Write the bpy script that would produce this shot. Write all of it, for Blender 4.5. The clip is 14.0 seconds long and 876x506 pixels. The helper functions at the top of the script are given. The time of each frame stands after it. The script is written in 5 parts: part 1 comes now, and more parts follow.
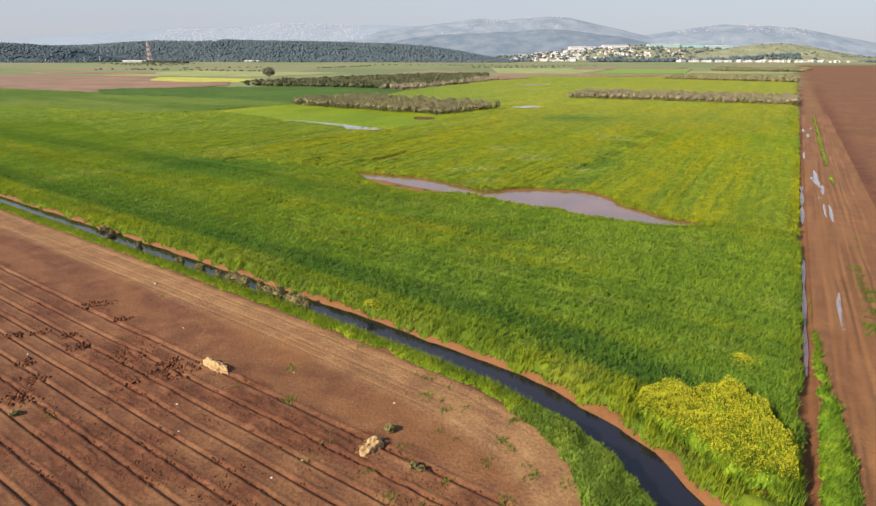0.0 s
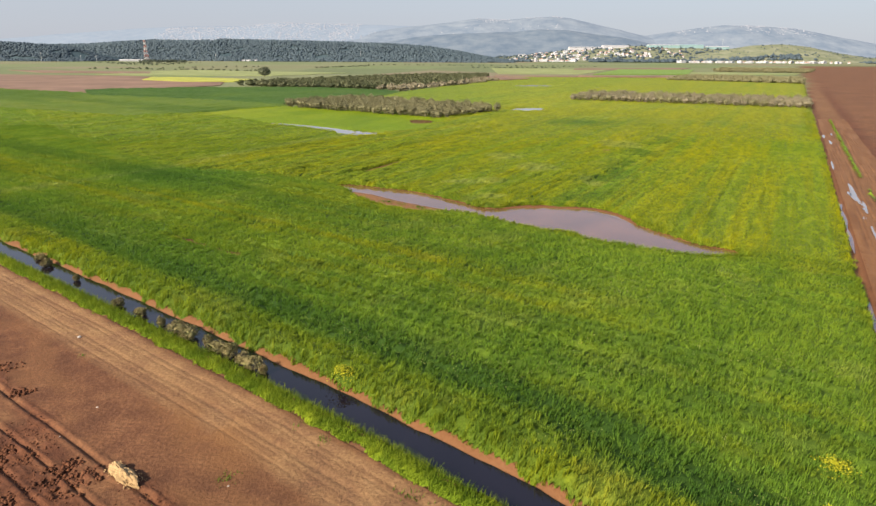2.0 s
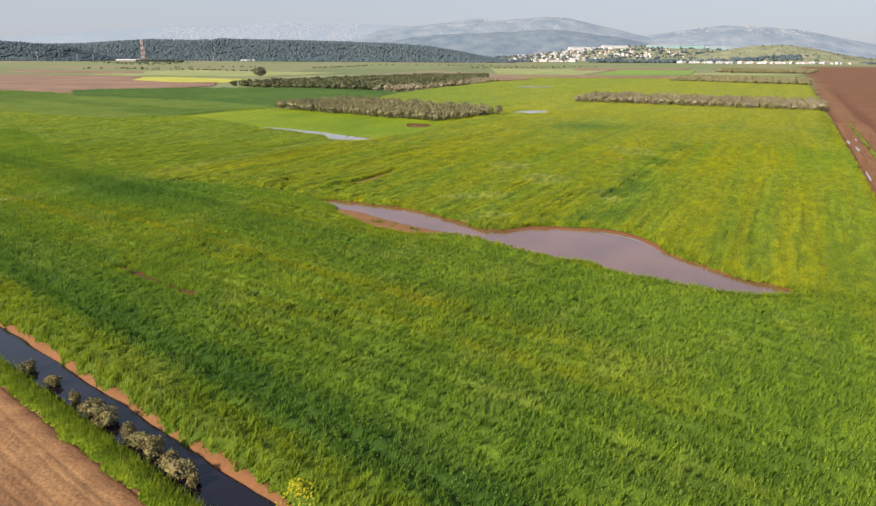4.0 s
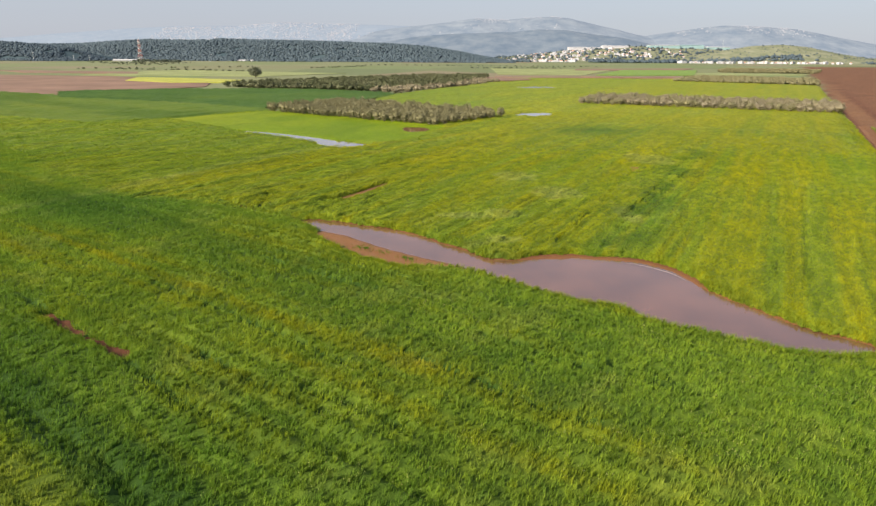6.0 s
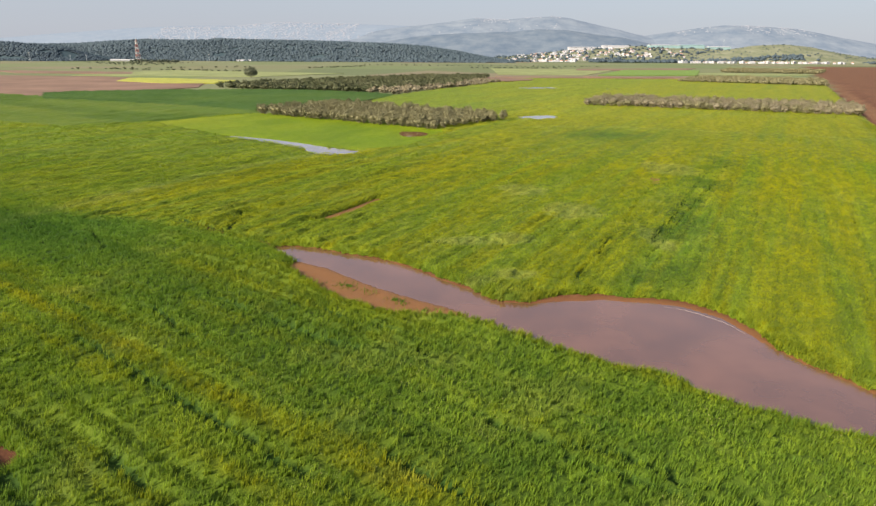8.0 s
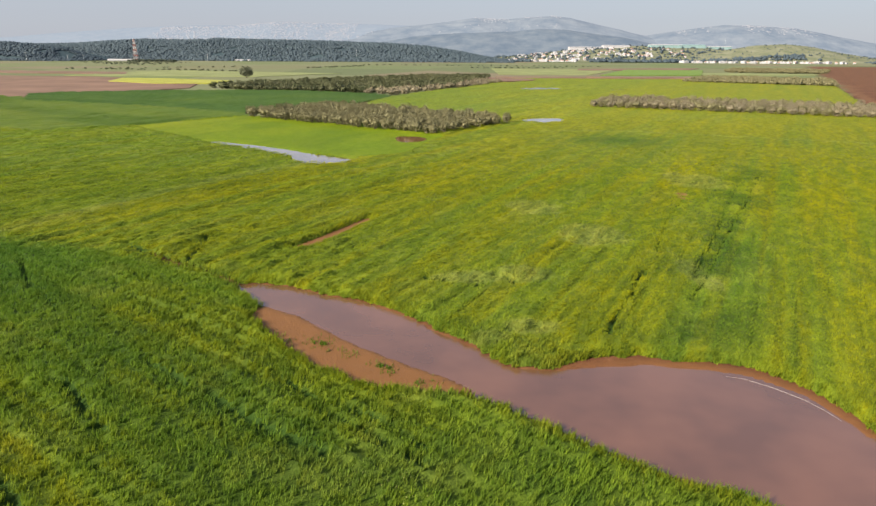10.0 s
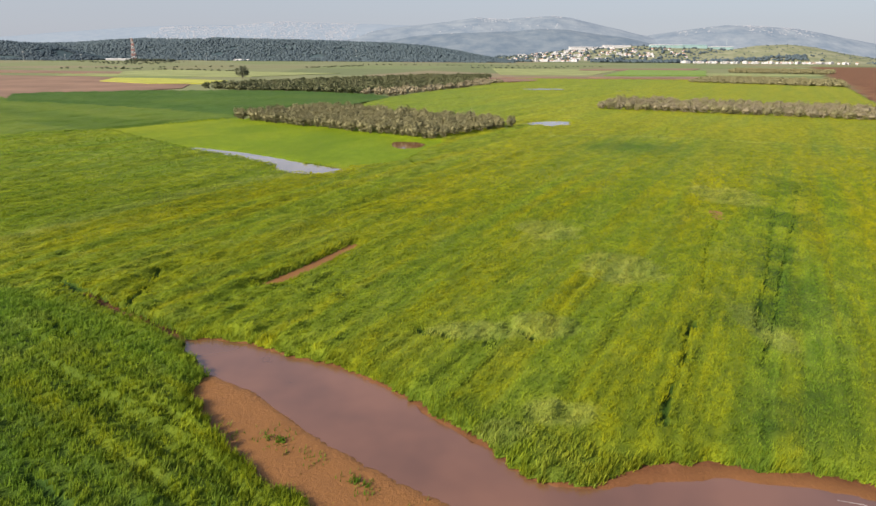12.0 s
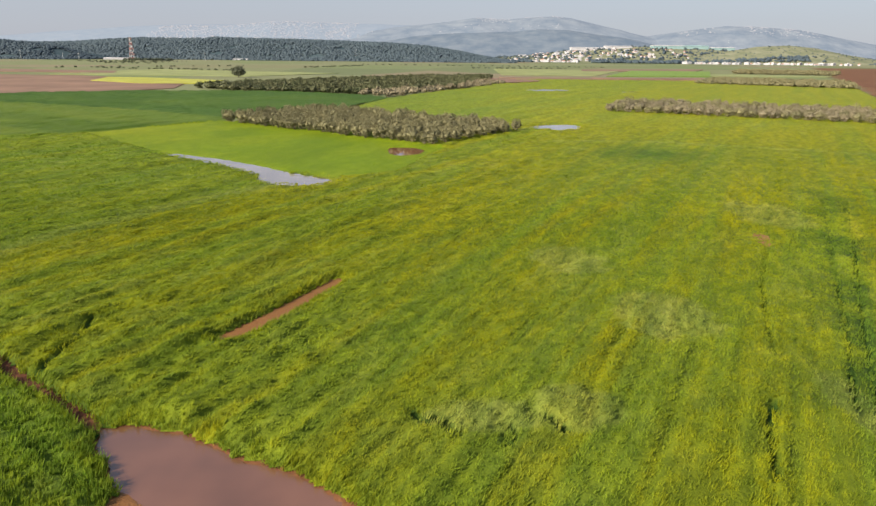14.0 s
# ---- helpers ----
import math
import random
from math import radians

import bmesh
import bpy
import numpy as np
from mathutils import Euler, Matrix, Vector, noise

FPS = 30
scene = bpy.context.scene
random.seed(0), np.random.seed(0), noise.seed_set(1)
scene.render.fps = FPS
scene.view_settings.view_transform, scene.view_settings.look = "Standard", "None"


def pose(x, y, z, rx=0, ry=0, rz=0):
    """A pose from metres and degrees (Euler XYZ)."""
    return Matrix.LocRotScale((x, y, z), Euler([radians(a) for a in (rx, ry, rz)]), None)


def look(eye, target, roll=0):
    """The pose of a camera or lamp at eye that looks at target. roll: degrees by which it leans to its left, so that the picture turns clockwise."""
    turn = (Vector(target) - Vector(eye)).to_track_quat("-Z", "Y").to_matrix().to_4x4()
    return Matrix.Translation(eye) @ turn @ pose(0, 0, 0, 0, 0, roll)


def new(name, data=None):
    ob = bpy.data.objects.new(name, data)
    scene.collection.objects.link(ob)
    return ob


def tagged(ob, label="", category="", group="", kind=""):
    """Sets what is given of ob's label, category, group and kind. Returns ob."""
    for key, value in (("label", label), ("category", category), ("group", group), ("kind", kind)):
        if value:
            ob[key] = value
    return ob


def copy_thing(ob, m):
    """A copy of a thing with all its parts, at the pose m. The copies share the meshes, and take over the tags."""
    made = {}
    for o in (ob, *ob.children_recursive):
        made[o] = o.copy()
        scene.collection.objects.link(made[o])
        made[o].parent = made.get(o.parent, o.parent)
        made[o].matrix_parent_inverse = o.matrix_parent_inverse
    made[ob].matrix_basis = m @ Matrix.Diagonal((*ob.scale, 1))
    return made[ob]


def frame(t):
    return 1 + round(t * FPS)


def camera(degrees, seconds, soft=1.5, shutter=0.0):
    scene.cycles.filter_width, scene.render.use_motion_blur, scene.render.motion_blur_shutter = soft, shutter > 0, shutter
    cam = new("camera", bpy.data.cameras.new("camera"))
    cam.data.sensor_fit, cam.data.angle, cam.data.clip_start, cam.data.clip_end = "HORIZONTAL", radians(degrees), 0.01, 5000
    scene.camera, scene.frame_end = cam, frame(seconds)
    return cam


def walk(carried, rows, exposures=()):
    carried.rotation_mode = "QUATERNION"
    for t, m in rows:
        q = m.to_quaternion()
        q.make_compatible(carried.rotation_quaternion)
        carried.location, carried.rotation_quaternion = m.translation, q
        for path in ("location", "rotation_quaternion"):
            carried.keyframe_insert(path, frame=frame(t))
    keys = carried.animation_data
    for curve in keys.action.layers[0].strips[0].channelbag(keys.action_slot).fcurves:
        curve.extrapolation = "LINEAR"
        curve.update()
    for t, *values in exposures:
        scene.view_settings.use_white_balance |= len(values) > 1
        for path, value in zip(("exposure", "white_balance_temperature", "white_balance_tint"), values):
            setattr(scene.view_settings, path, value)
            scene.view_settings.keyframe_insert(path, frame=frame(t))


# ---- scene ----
cam = camera(70, 14.0)

PATH = [
    (0.0, look((-0.000, -0.000, 20.000), (-0.000, 95.357, -10.117), 0.166)),
    (1.0, look((0.329, 5.722, 20.020), (0.411, 101.077, -10.105), 0.270)),
    (2.0, look((0.563, 11.438, 20.011), (0.728, 106.793, -10.113), 0.341)),
    (3.0, look((0.730, 17.176, 19.981), (0.973, 112.532, -10.137), 0.386)),
    (4.0, look((0.855, 22.954, 19.936), (1.167, 118.313, -10.175), 0.408)),
    (5.0, look((0.958, 28.786, 19.881), (1.328, 124.147, -10.224), 0.415)),
    (6.0, look((1.053, 34.677, 19.819), (1.467, 130.038, -10.283), 0.411)),
    (7.0, look((1.148, 40.625, 19.753), (1.594, 135.986, -10.350), 0.402)),
    (8.0, look((1.250, 46.620, 19.683), (1.715, 141.979, -10.425), 0.393)),
    (9.0, look((1.356, 52.647, 19.608), (1.830, 148.003, -10.508), 0.390)),
    (10.0, look((1.462, 58.681, 19.526), (1.938, 154.034, -10.599), 0.397)),
    (11.0, look((1.557, 64.692, 19.434), (2.032, 160.042, -10.700), 0.420)),
    (12.0, look((1.626, 70.640, 19.326), (2.103, 165.990, -10.811), 0.464)),
    (13.0, look((1.648, 76.482, 19.197), (2.138, 171.833, -10.936), 0.535)),
    (14.0, look((1.598, 82.164, 19.039), (2.118, 177.520, -11.076), 0.636)),
]
walk(cam, PATH, exposures=[(0.0, 1.14), (7.0, 1.08), (14.0, 0.99)])

# ---- world and sun ----
SUN_EL, SUN_AZ = radians(31), radians(-124)          # azimuth from +y towards +x
world = bpy.data.worlds.new("sky")
scene.world = world
world.use_nodes = True
wn = world.node_tree.nodes
sky = wn.new("ShaderNodeTexSky")
sky.sky_type = 'NISHITA'
sky.sun_disc = False
sky.sun_elevation, sky.sun_rotation = SUN_EL, SUN_AZ
sky.air_density, sky.dust_density, sky.ozone_density = 1.0, 1.0, 1.5
haze = wn.new("ShaderNodeMix")
haze.data_type = 'RGBA'
where = wn.new("ShaderNodeTexCoord")
split = wn.new("ShaderNodeSeparateXYZ")
rise = wn.new("ShaderNodeMapRange")
rise.inputs["From Min"].default_value, rise.inputs["From Max"].default_value = 0.05, 0.65
rise.inputs["To Min"].default_value, rise.inputs["To Max"].default_value = 0.88, 0.30
world.node_tree.links.new(where.outputs["Generated"], split.inputs[0])
world.node_tree.links.new(split.outputs["Z"], rise.inputs["Value"])
world.node_tree.links.new(rise.outputs[0], haze.inputs[0])
haze.inputs[7].default_value = (2.24, 2.38, 2.80, 1)       # thin high haze over the whole sky
world.node_tree.links.new(sky.outputs[0], haze.inputs[6])
world.node_tree.links.new(haze.outputs[2], wn["Background"].inputs[0])
wn["Background"].inputs[1].default_value = 0.10
sun = new("sun", bpy.data.lights.new("sun", 'SUN'))
sun.data.energy, sun.data.angle, sun.data.color = 4.7, radians(0.8), (1.0, 0.90, 0.74)
sun_way = Vector((math.sin(SUN_AZ) * math.cos(SUN_EL), math.cos(SUN_AZ) * math.cos(SUN_EL), math.sin(SUN_EL)))
sun.matrix_world = look(sun_way * 100, (0, 0, 0))


# ---- numbers ----
def hash2(i, j, seed):
    h = (i * 374761393 + j * 668265263 + seed * 974634777) & 0xFFFFFFFF
    h = ((h ^ (h >> 13)) * 1274126177) & 0xFFFFFFFF
    return ((h ^ (h >> 16)) & 0xFFFF) / 65535.0


def vnoise(x, y, seed=0):
    """Smooth noise from 0 to 1 with unit cells."""
    x, y = np.asarray(x, float), np.asarray(y, float)
    i, j = np.floor(x).astype(np.int64), np.floor(y).astype(np.int64)
    a, b = x - i, y - j
    a, b = a * a * (3 - 2 * a), b * b * (3 - 2 * b)
    n00, n10 = hash2(i, j, seed), hash2(i + 1, j, seed)
    n01, n11 = hash2(i, j + 1, seed), hash2(i + 1, j + 1, seed)
    return (n00 * (1 - a) + n10 * a) * (1 - b) + (n01 * (1 - a) + n11 * a) * b


def fbm(x, y, seed=0, octaves=3):
    total, amp, norm = 0, 1.0, 0
    for k in range(octaves):
        total = total + amp * vnoise(x * 2 ** k, y * 2 ** k, seed + k)
        norm += amp
        amp *= 0.5
    return total / norm


def smooth(a, b, v):
    s = np.clip((np.asarray(v, float) - a) / (b - a), 0, 1)
    return s * s * (3 - 2 * s)


def line_distance(x, y, line, reach=None):
    """Distance to a polyline, side (positive to the left of its way) and run along it; past the reach, only that it is far."""
    x, y = np.asarray(x, float), np.asarray(y, float)
    if reach is not None:
        px_, py_ = [p[0] for p in line], [p[1] for p in line]
        ok = (x > min(px_) - reach) & (x < max(px_) + reach) & (y > min(py_) - reach) & (y < max(py_) + reach)
        out = [np.full(x.shape, 1e3), np.ones(x.shape), np.zeros(x.shape)]
        for whole, some in zip(out, line_distance(x[ok], y[ok], line)):
            whole[ok] = some
        return out
    best = np.full(np.shape(x), 1e9)
    side, run = np.zeros(np.shape(x)), np.zeros(np.shape(x))
    done = 0.0
    for (ax, ay), (bx, by) in zip(line[:-1], line[1:]):
        dx, dy = bx - ax, by - ay
        length = math.hypot(dx, dy)
        s = np.clip(((x - ax) * dx + (y - ay) * dy) / length ** 2, 0, 1)
        ex, ey = x - ax - s * dx, y - ay - s * dy
        d = np.hypot(ex, ey)
        near = d < best
        best = np.where(near, d, best)
        side = np.where(near, np.sign(dx * ey - dy * ex), side)
        run = np.where(near, done + s * length, run)
        done += length
    return best, side, run


def inside(x, y, poly):
    r = np.zeros(np.shape(x), bool)
    px_, py_ = [p[0] for p in poly], [p[1] for p in poly]
    ok = (x > min(px_)) & (x < max(px_)) & (y > min(py_)) & (y < max(py_))
    if not ok.all():
        r[ok] = inside(x[ok], y[ok], poly)
        return r
    for (ax, ay), (bx, by) in zip(poly, poly[1:] + poly[:1]):
        if ay == by:
            continue
        r ^= ((ay > y) != (by > y)) & (x < (bx - ax) * (y - ay) / (by - ay) + ax)
    return r


def signed(x, y, poly):
    """Distance to a closed outline, negative inside."""
    d, _, _ = line_distance(x, y, poly + poly[:1], 4.0)
    return np.where(inside(x, y, poly), -d, d)


def rounded(poly, times=2):
    for _ in range(times):
        out = []
        for (ax, ay), (bx, by) in zip(poly, poly[1:] + poly[:1]):
            out += [(ax * .75 + bx * .25, ay * .75 + by * .25), (ax * .25 + bx * .75, ay * .25 + by * .75)]
        poly = out
    return poly


# ---- the plan ----
UX, UY = 0.479, 0.878                    # the way of the track beside the large field
DITCH = [(-330, 289), (-120, 132), (-90, 109.5), (-62, 88), (-41, 72.3), (-26, 61), (-14.5, 52.2), (-6, 45.6), (0, 40.7),
         (4.8, 36.6), (8.3, 32.2), (10.4, 28.3), (11.6, 24), (12, 14)]
POND = rounded([(-17.2, 111.7), (-14, 111.2), (-10.5, 110.2), (-8.4, 108.7), (-4.6, 107.3), (-2.2, 105.2), (0, 103.3), (2, 100.6), (4.5, 98.6), (6.1, 96.2), (7.6, 95.2),
                (11.9, 95.7), (15.4, 96.2), (18.6, 95.6), (21.1, 95.0), (22.7, 93.8), (24.5, 91.4), (24.8, 88.6), (26.2, 84.6), (27.2, 83.4), (28.6, 80.2), (30, 78.4), (33.6, 75.0),
                (30, 74.3), (26.6, 75.0), (23.4, 76.8), (20.6, 78.6), (18, 80.8), (16.2, 83.0), (14.6, 83.9), (11.4, 85.6), (9, 87.7), (7, 89.2), (5, 91.2), (1.8, 93.2), (-2.2, 94.8), (-6, 97.4), (-8.8, 100.4), (-12.2, 105.2)], 1)
MUDFLAT = rounded([(-12.9, 106.0), (-12.3, 105.8), (-10.0, 104.3), (-8.6, 103.2), (-6.1, 100.6), (-4.3, 98.9), (-1.9, 97.0), (0.2, 95.4), (2.6, 93.9), (4.2, 92.0), (1.9, 92.2), (-2.3, 93.2), (-4.3, 94.2),
                   (-6.4, 95.8), (-9.3, 98.8), (-11.4, 101.8), (-12.8, 104.2)], 1)
POND_B = rounded([(-56, 207.5), (-45, 203.2), (-31, 193.8), (-22.4, 185.4), (-14.3, 180.4), (-13.9, 177.7), (-17.5, 174.5), (-22.5, 175.1), (-25.8, 177),
                  (-28, 184.0), (-37.2, 192.6), (-46, 199.6)], 2)
POND_C = rounded([(26.6, 260), (34, 266), (43, 267), (41.4, 254.5), (35.7, 250.1), (30.5, 255)], 2)
POND_D = rounded([(52, 464), (66, 476), (82, 472), (78, 455), (58, 445)], 2)
POND_E = rounded([(108, 455), (121, 457), (116, 444), (106, 443)], 2)
POND_F = rounded([(-9.1, 216.5), (-3.2, 217), (-0.1, 212.2), (-2.3, 206.7), (-7.2, 205.5)], 2)
BRIGHT = [(-84, 236), (-57, 208.5), (-31.5, 191.5), (-14.2, 180.8), (-5, 187), (-0.5, 203), (4, 216), (-60, 268)]
WESTERN = [(-84, 236), (-60, 268), (-64, 277), (-190, 372), (-320, 440), (-320, 320), (-102, 222)]
DARK = [(-172, 330), (-110, 304), (-62, 276), (-40, 286), (-19, 373), (-30, 390), (-62, 411), (-104, 419), (-150, 410), (-200, 378)]
BROWN = [(-177, 345), (-166, 385), (-144, 441), (-159, 494), (-224, 576), (-298, 620), (-460, 640), (-460, 470), (-300, 405)]
GROVE_EDGE = [(-37, 282), (-19, 373), (2, 430), (32, 500), (60, 640)]
MUSTARD = rounded([(11.3, 33.2), (11.6, 31), (13.6, 28.4), (14.3, 25.5), (17, 24.6), (18.6, 27), (19.2, 31), (18.2, 34.6), (16, 33.6), (14, 34.8)], 1)
BARE_STRIP = [(-13.0, 122.2), (-11.9, 124.0), (-10.6, 126.2), (-9.2, 129.2), (-7.9, 131.9), (-7.0, 133.8)]


def edge_right(x, y):
    """Distance to the right of the large field's edge beside the track."""
    return (x - 0.547 * y - 3.7) * 0.878


def ditch_width(run):
    return 1.0 + 0.3 * smooth(412, 434, run)


# ---- materials ----
def material(name, rough=0.8, spec=0.3):
    m = bpy.data.materials.new(name)
    m.use_nodes = True
    n, l = m.node_tree.nodes, m.node_tree.links
    b = n["Principled BSDF"]
    b.inputs["Roughness"].default_value = rough
    b.inputs["Specular IOR Level"].default_value = spec
    return m, n, l, b


def position(n, l, scale=(1, 1, 1), turn=0.0):
    g = n.new("ShaderNodeNewGeometry")
    mp = n.new("ShaderNodeMapping")
    mp.inputs["Scale"].default_value = scale
    mp.inputs["Rotation"].default_value = (0, 0, turn)
    l.new(g.outputs["Position"], mp.inputs["Vector"])
    return mp.outputs[0]


def along_rows(n, l, across, along):
    """Position turned to the way of the sowing and drawn out along it."""
    g = n.new("ShaderNodeNewGeometry")
    mp = n.new("ShaderNodeMapping")
    mp.vector_type = 'TEXTURE'
    mp.inputs["Rotation"].default_value = (0, 0, radians(-28.6))
    mp.inputs["Scale"].default_value = (across, along, across)
    l.new(g.outputs["Position"], mp.inputs["Vector"])
    return mp.outputs[0]


def noise_tex(n, l, where, scale, detail=4, rough=0.6):
    t = n.new("ShaderNodeTexNoise")
    t.inputs["Scale"].default_value = scale
    t.inputs["Detail"].default_value = detail
    t.inputs["Roughness"].default_value = rough
    l.new(where, t.inputs["Vector"])
    return t.outputs["Fac"]


def ramp(n, l, fac, stops):
    r = n.new("ShaderNodeValToRGB")
    e = r.color_ramp.elements
    while len(e) < len(stops):
        e.new(0.5)
    for k, (p, c) in enumerate(stops):
        e[k].position, e[k].color = p, (*c, 1)
    l.new(fac, r.inputs[0])
    return r.outputs[0]


def mix(n, l, fac, a, b, how='MIX'):
    m = n.new("ShaderNodeMix")
    m.data_type, m.blend_type = 'RGBA', how
    for value, socket in ((fac, m.inputs[0]), (a, m.inputs[6]), (b, m.inputs[7])):
        if isinstance(value, (int, float)):
            socket.default_value = value
        elif isinstance(value, tuple):
            socket.default_value = (*value, 1)
        else:
            l.new(value, socket)
    return m.outputs[2]


def attribute(n, name):
    a = n.new("ShaderNodeAttribute")
    a.attribute_name = name
    return a.outputs["Fac"]


def maths(n, l, op, a, b=0.0):
    m = n.new("ShaderNodeMath")
    m.operation = op
    for value, socket in ((a, m.inputs[0]), (b, m.inputs[1])):
        if isinstance(value, (int, float)):
            socket.default_value = value
        else:
            l.new(value, socket)
    return m.outputs[0]


def relief(n, l, b, height, strength, distance):
    k = n.new("ShaderNodeBump")
    k.inputs["Strength"].default_value = strength
    k.inputs["Distance"].default_value = distance
    l.new(height, k.inputs["Height"])
    l.new(k.outputs[0], b.inputs["Normal"])


def let_through(n, l, b, colour, share):
    """Leaves let some light through."""
    t = n.new("ShaderNodeBsdfTranslucent")
    l.new(colour, t.inputs["Color"])
    k = n.new("ShaderNodeMixShader")
    k.inputs[0].default_value = share
    l.new(b.outputs[0], k.inputs[1])
    l.new(t.outputs[0], k.inputs[2])
    l.new(k.outputs[0], n["Material Output"].inputs["Surface"])


def soil_material():
    m, n, l, b = material("soil", 0.9, 0.2)
    w = position(n, l)
    big, mid, fine = noise_tex(n, l, w, 0.06), noise_tex(n, l, w, 0.5, 5), noise_tex(n, l, w, 5, 4, 0.7)
    tilled = ramp(n, l, mid, [(0.3, (0.0756, 0.02772, 0.01344)), (0.55, (0.126, 0.04872, 0.02268)), (0.75, (0.1764, 0.07728, 0.03696))])
    packed = ramp(n, l, mid, [(0.3, (0.185, 0.096, 0.048)), (0.6, (0.268, 0.152, 0.068)), (0.8, (0.330, 0.200, 0.095))])
    c = mix(n, l, attribute(n, "packed"), tilled, packed)
    c = mix(n, l, 0.45, c, ramp(n, l, big, [(0.35, (0.5, 0.45, 0.42)), (0.7, (1.1, 1.05, 1.0))]), 'MULTIPLY')
    c = mix(n, l, 0.55, c, ramp(n, l, fine, [(0.36, (0.45, 0.4, 0.4)), (0.62, (1.25, 1.25, 1.25))]), 'MULTIPLY')
    c = mix(n, l, attribute(n, "wet"), c, (0.185, 0.083, 0.028))
    # distant plain: a patchwork of meadow and stubble
    cells = n.new("ShaderNodeTexVoronoi")
    cells.inputs["Scale"].default_value = 1.0
    l.new(position(n, l, (0.006, 0.0032, 1), radians(28)), cells.inputs["Vector"])
    sep = n.new("ShaderNodeSeparateColor")
    l.new(cells.outputs["Color"], sep.inputs[0])
    plain = ramp(n, l, sep.outputs[0], [(0.0, (0.1144, 0.1364, 0.0616)), (0.3, (0.1496, 0.1672, 0.0748)), (0.55, (0.176, 0.176, 0.0924)), (0.75, (0.1364, 0.1672, 0.066)), (0.92, (0.1936, 0.1584, 0.0968))])
    plain = mix(n, l, 0.4, plain, ramp(n, l, noise_tex(n, l, w, 0.03, 5), [(0.3, (0.6, 0.65, 0.6)), (0.7, (1.15, 1.1, 1.1))]), 'MULTIPLY')
    c = mix(n, l, attribute(n, "plain"), c, plain)
    l.new(c, b.inputs["Base Color"])
    rough = maths(n, l, 'SUBTRACT', 0.92, maths(n, l, 'MULTIPLY', attribute(n, "wet"), 0.35))
    l.new(rough, b.inputs["Roughness"])
    relief(n, l, b, maths(n, l, 'ADD', mid, maths(n, l, 'MULTIPLY', fine, 0.8)), 0.8, 0.09)
    return m


def crop_material(name, green, ripe, dark, pale, through_leaf=0.0):
    m, n, l, b = material(name, 0.6, 0.12 if through_leaf else 0.04)
    w = position(n, l)
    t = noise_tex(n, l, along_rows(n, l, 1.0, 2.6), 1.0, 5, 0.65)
    fine = noise_tex(n, l, w, 7, 3, 0.7)
    c = mix(n, l, attribute(n, "ripe"), green, ripe)
    c = mix(n, l, attribute(n, "pale"), c, pale)
    # dense dark crop, and the shade painted between leaves and in tram lines
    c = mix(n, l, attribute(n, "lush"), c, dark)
    broad = noise_tex(n, l, along_rows(n, l, 7, 40), 1.0, 5, 0.62)
    c = mix(n, l, 0.5, c, ramp(n, l, broad, [(0.32, (0.62, 0.74, 0.62)), (0.68, (1.22, 1.15, 1.15))]), 'MULTIPLY')
    # hollows of the bump noise are mixed darker, as shade between clumps
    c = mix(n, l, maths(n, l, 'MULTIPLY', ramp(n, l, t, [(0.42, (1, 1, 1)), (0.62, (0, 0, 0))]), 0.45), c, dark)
    c = mix(n, l, 0.4, c, ramp(n, l, fine, [(0.35, (0.55, 0.6, 0.5)), (0.65, (1.25, 1.2, 1.2))]), 'MULTIPLY')
    g = n.new("ShaderNodeNewGeometry")
    c = mix(n, l, 0.3, c, ramp(n, l, g.outputs["Random Per Island"], [(0.0, (0.7, 0.76, 0.7)), (1.0, (1.25, 1.2, 1.2))]), 'MULTIPLY')
    l.new(c, b.inputs["Base Color"])
    relief(n, l, b, maths(n, l, 'ADD', t, fine), 0.7, 0.15)
    if through_leaf:
        let_through(n, l, b, c, through_leaf)
    return m


def leaf_material(name, a, b_, scale=1.5, uneven=0.6):
    m, n, l, b = material(name, 0.7, 0.2)
    w = position(n, l)
    c = ramp(n, l, noise_tex(n, l, w, scale, 4), [(0.3, a), (0.7, b_)])
    g = n.new("ShaderNodeNewGeometry")
    c = mix(n, l, uneven, c, ramp(n, l, g.outputs["Random Per Island"], [(0.0, (0.55, 0.55, 0.55)), (1.0, (1.3, 1.3, 1.3))]), 'MULTIPLY')
    o = n.new("ShaderNodeObjectInfo")
    c = mix(n, l, 0.5, c, ramp(n, l, o.outputs["Random"], [(0.0, (0.72, 0.72, 0.75)), (1.0, (1.2, 1.15, 1.1))]), 'MULTIPLY')
    l.new(c, b.inputs["Base Color"])
    return m


def plain_material(name, colour, rough=0.8, vary=0.25, scale=1.0, spec=0.3):
    m, n, l, b = material(name, rough, spec)
    t = noise_tex(n, l, position(n, l), scale, 5)
    lo, hi = tuple(v * (1 - vary) for v in colour), tuple(min(1, v * (1 + vary)) for v in colour)
    l.new(ramp(n, l, t, [(0.3, lo), (0.7, hi)]), b.inputs["Base Color"])
    return m


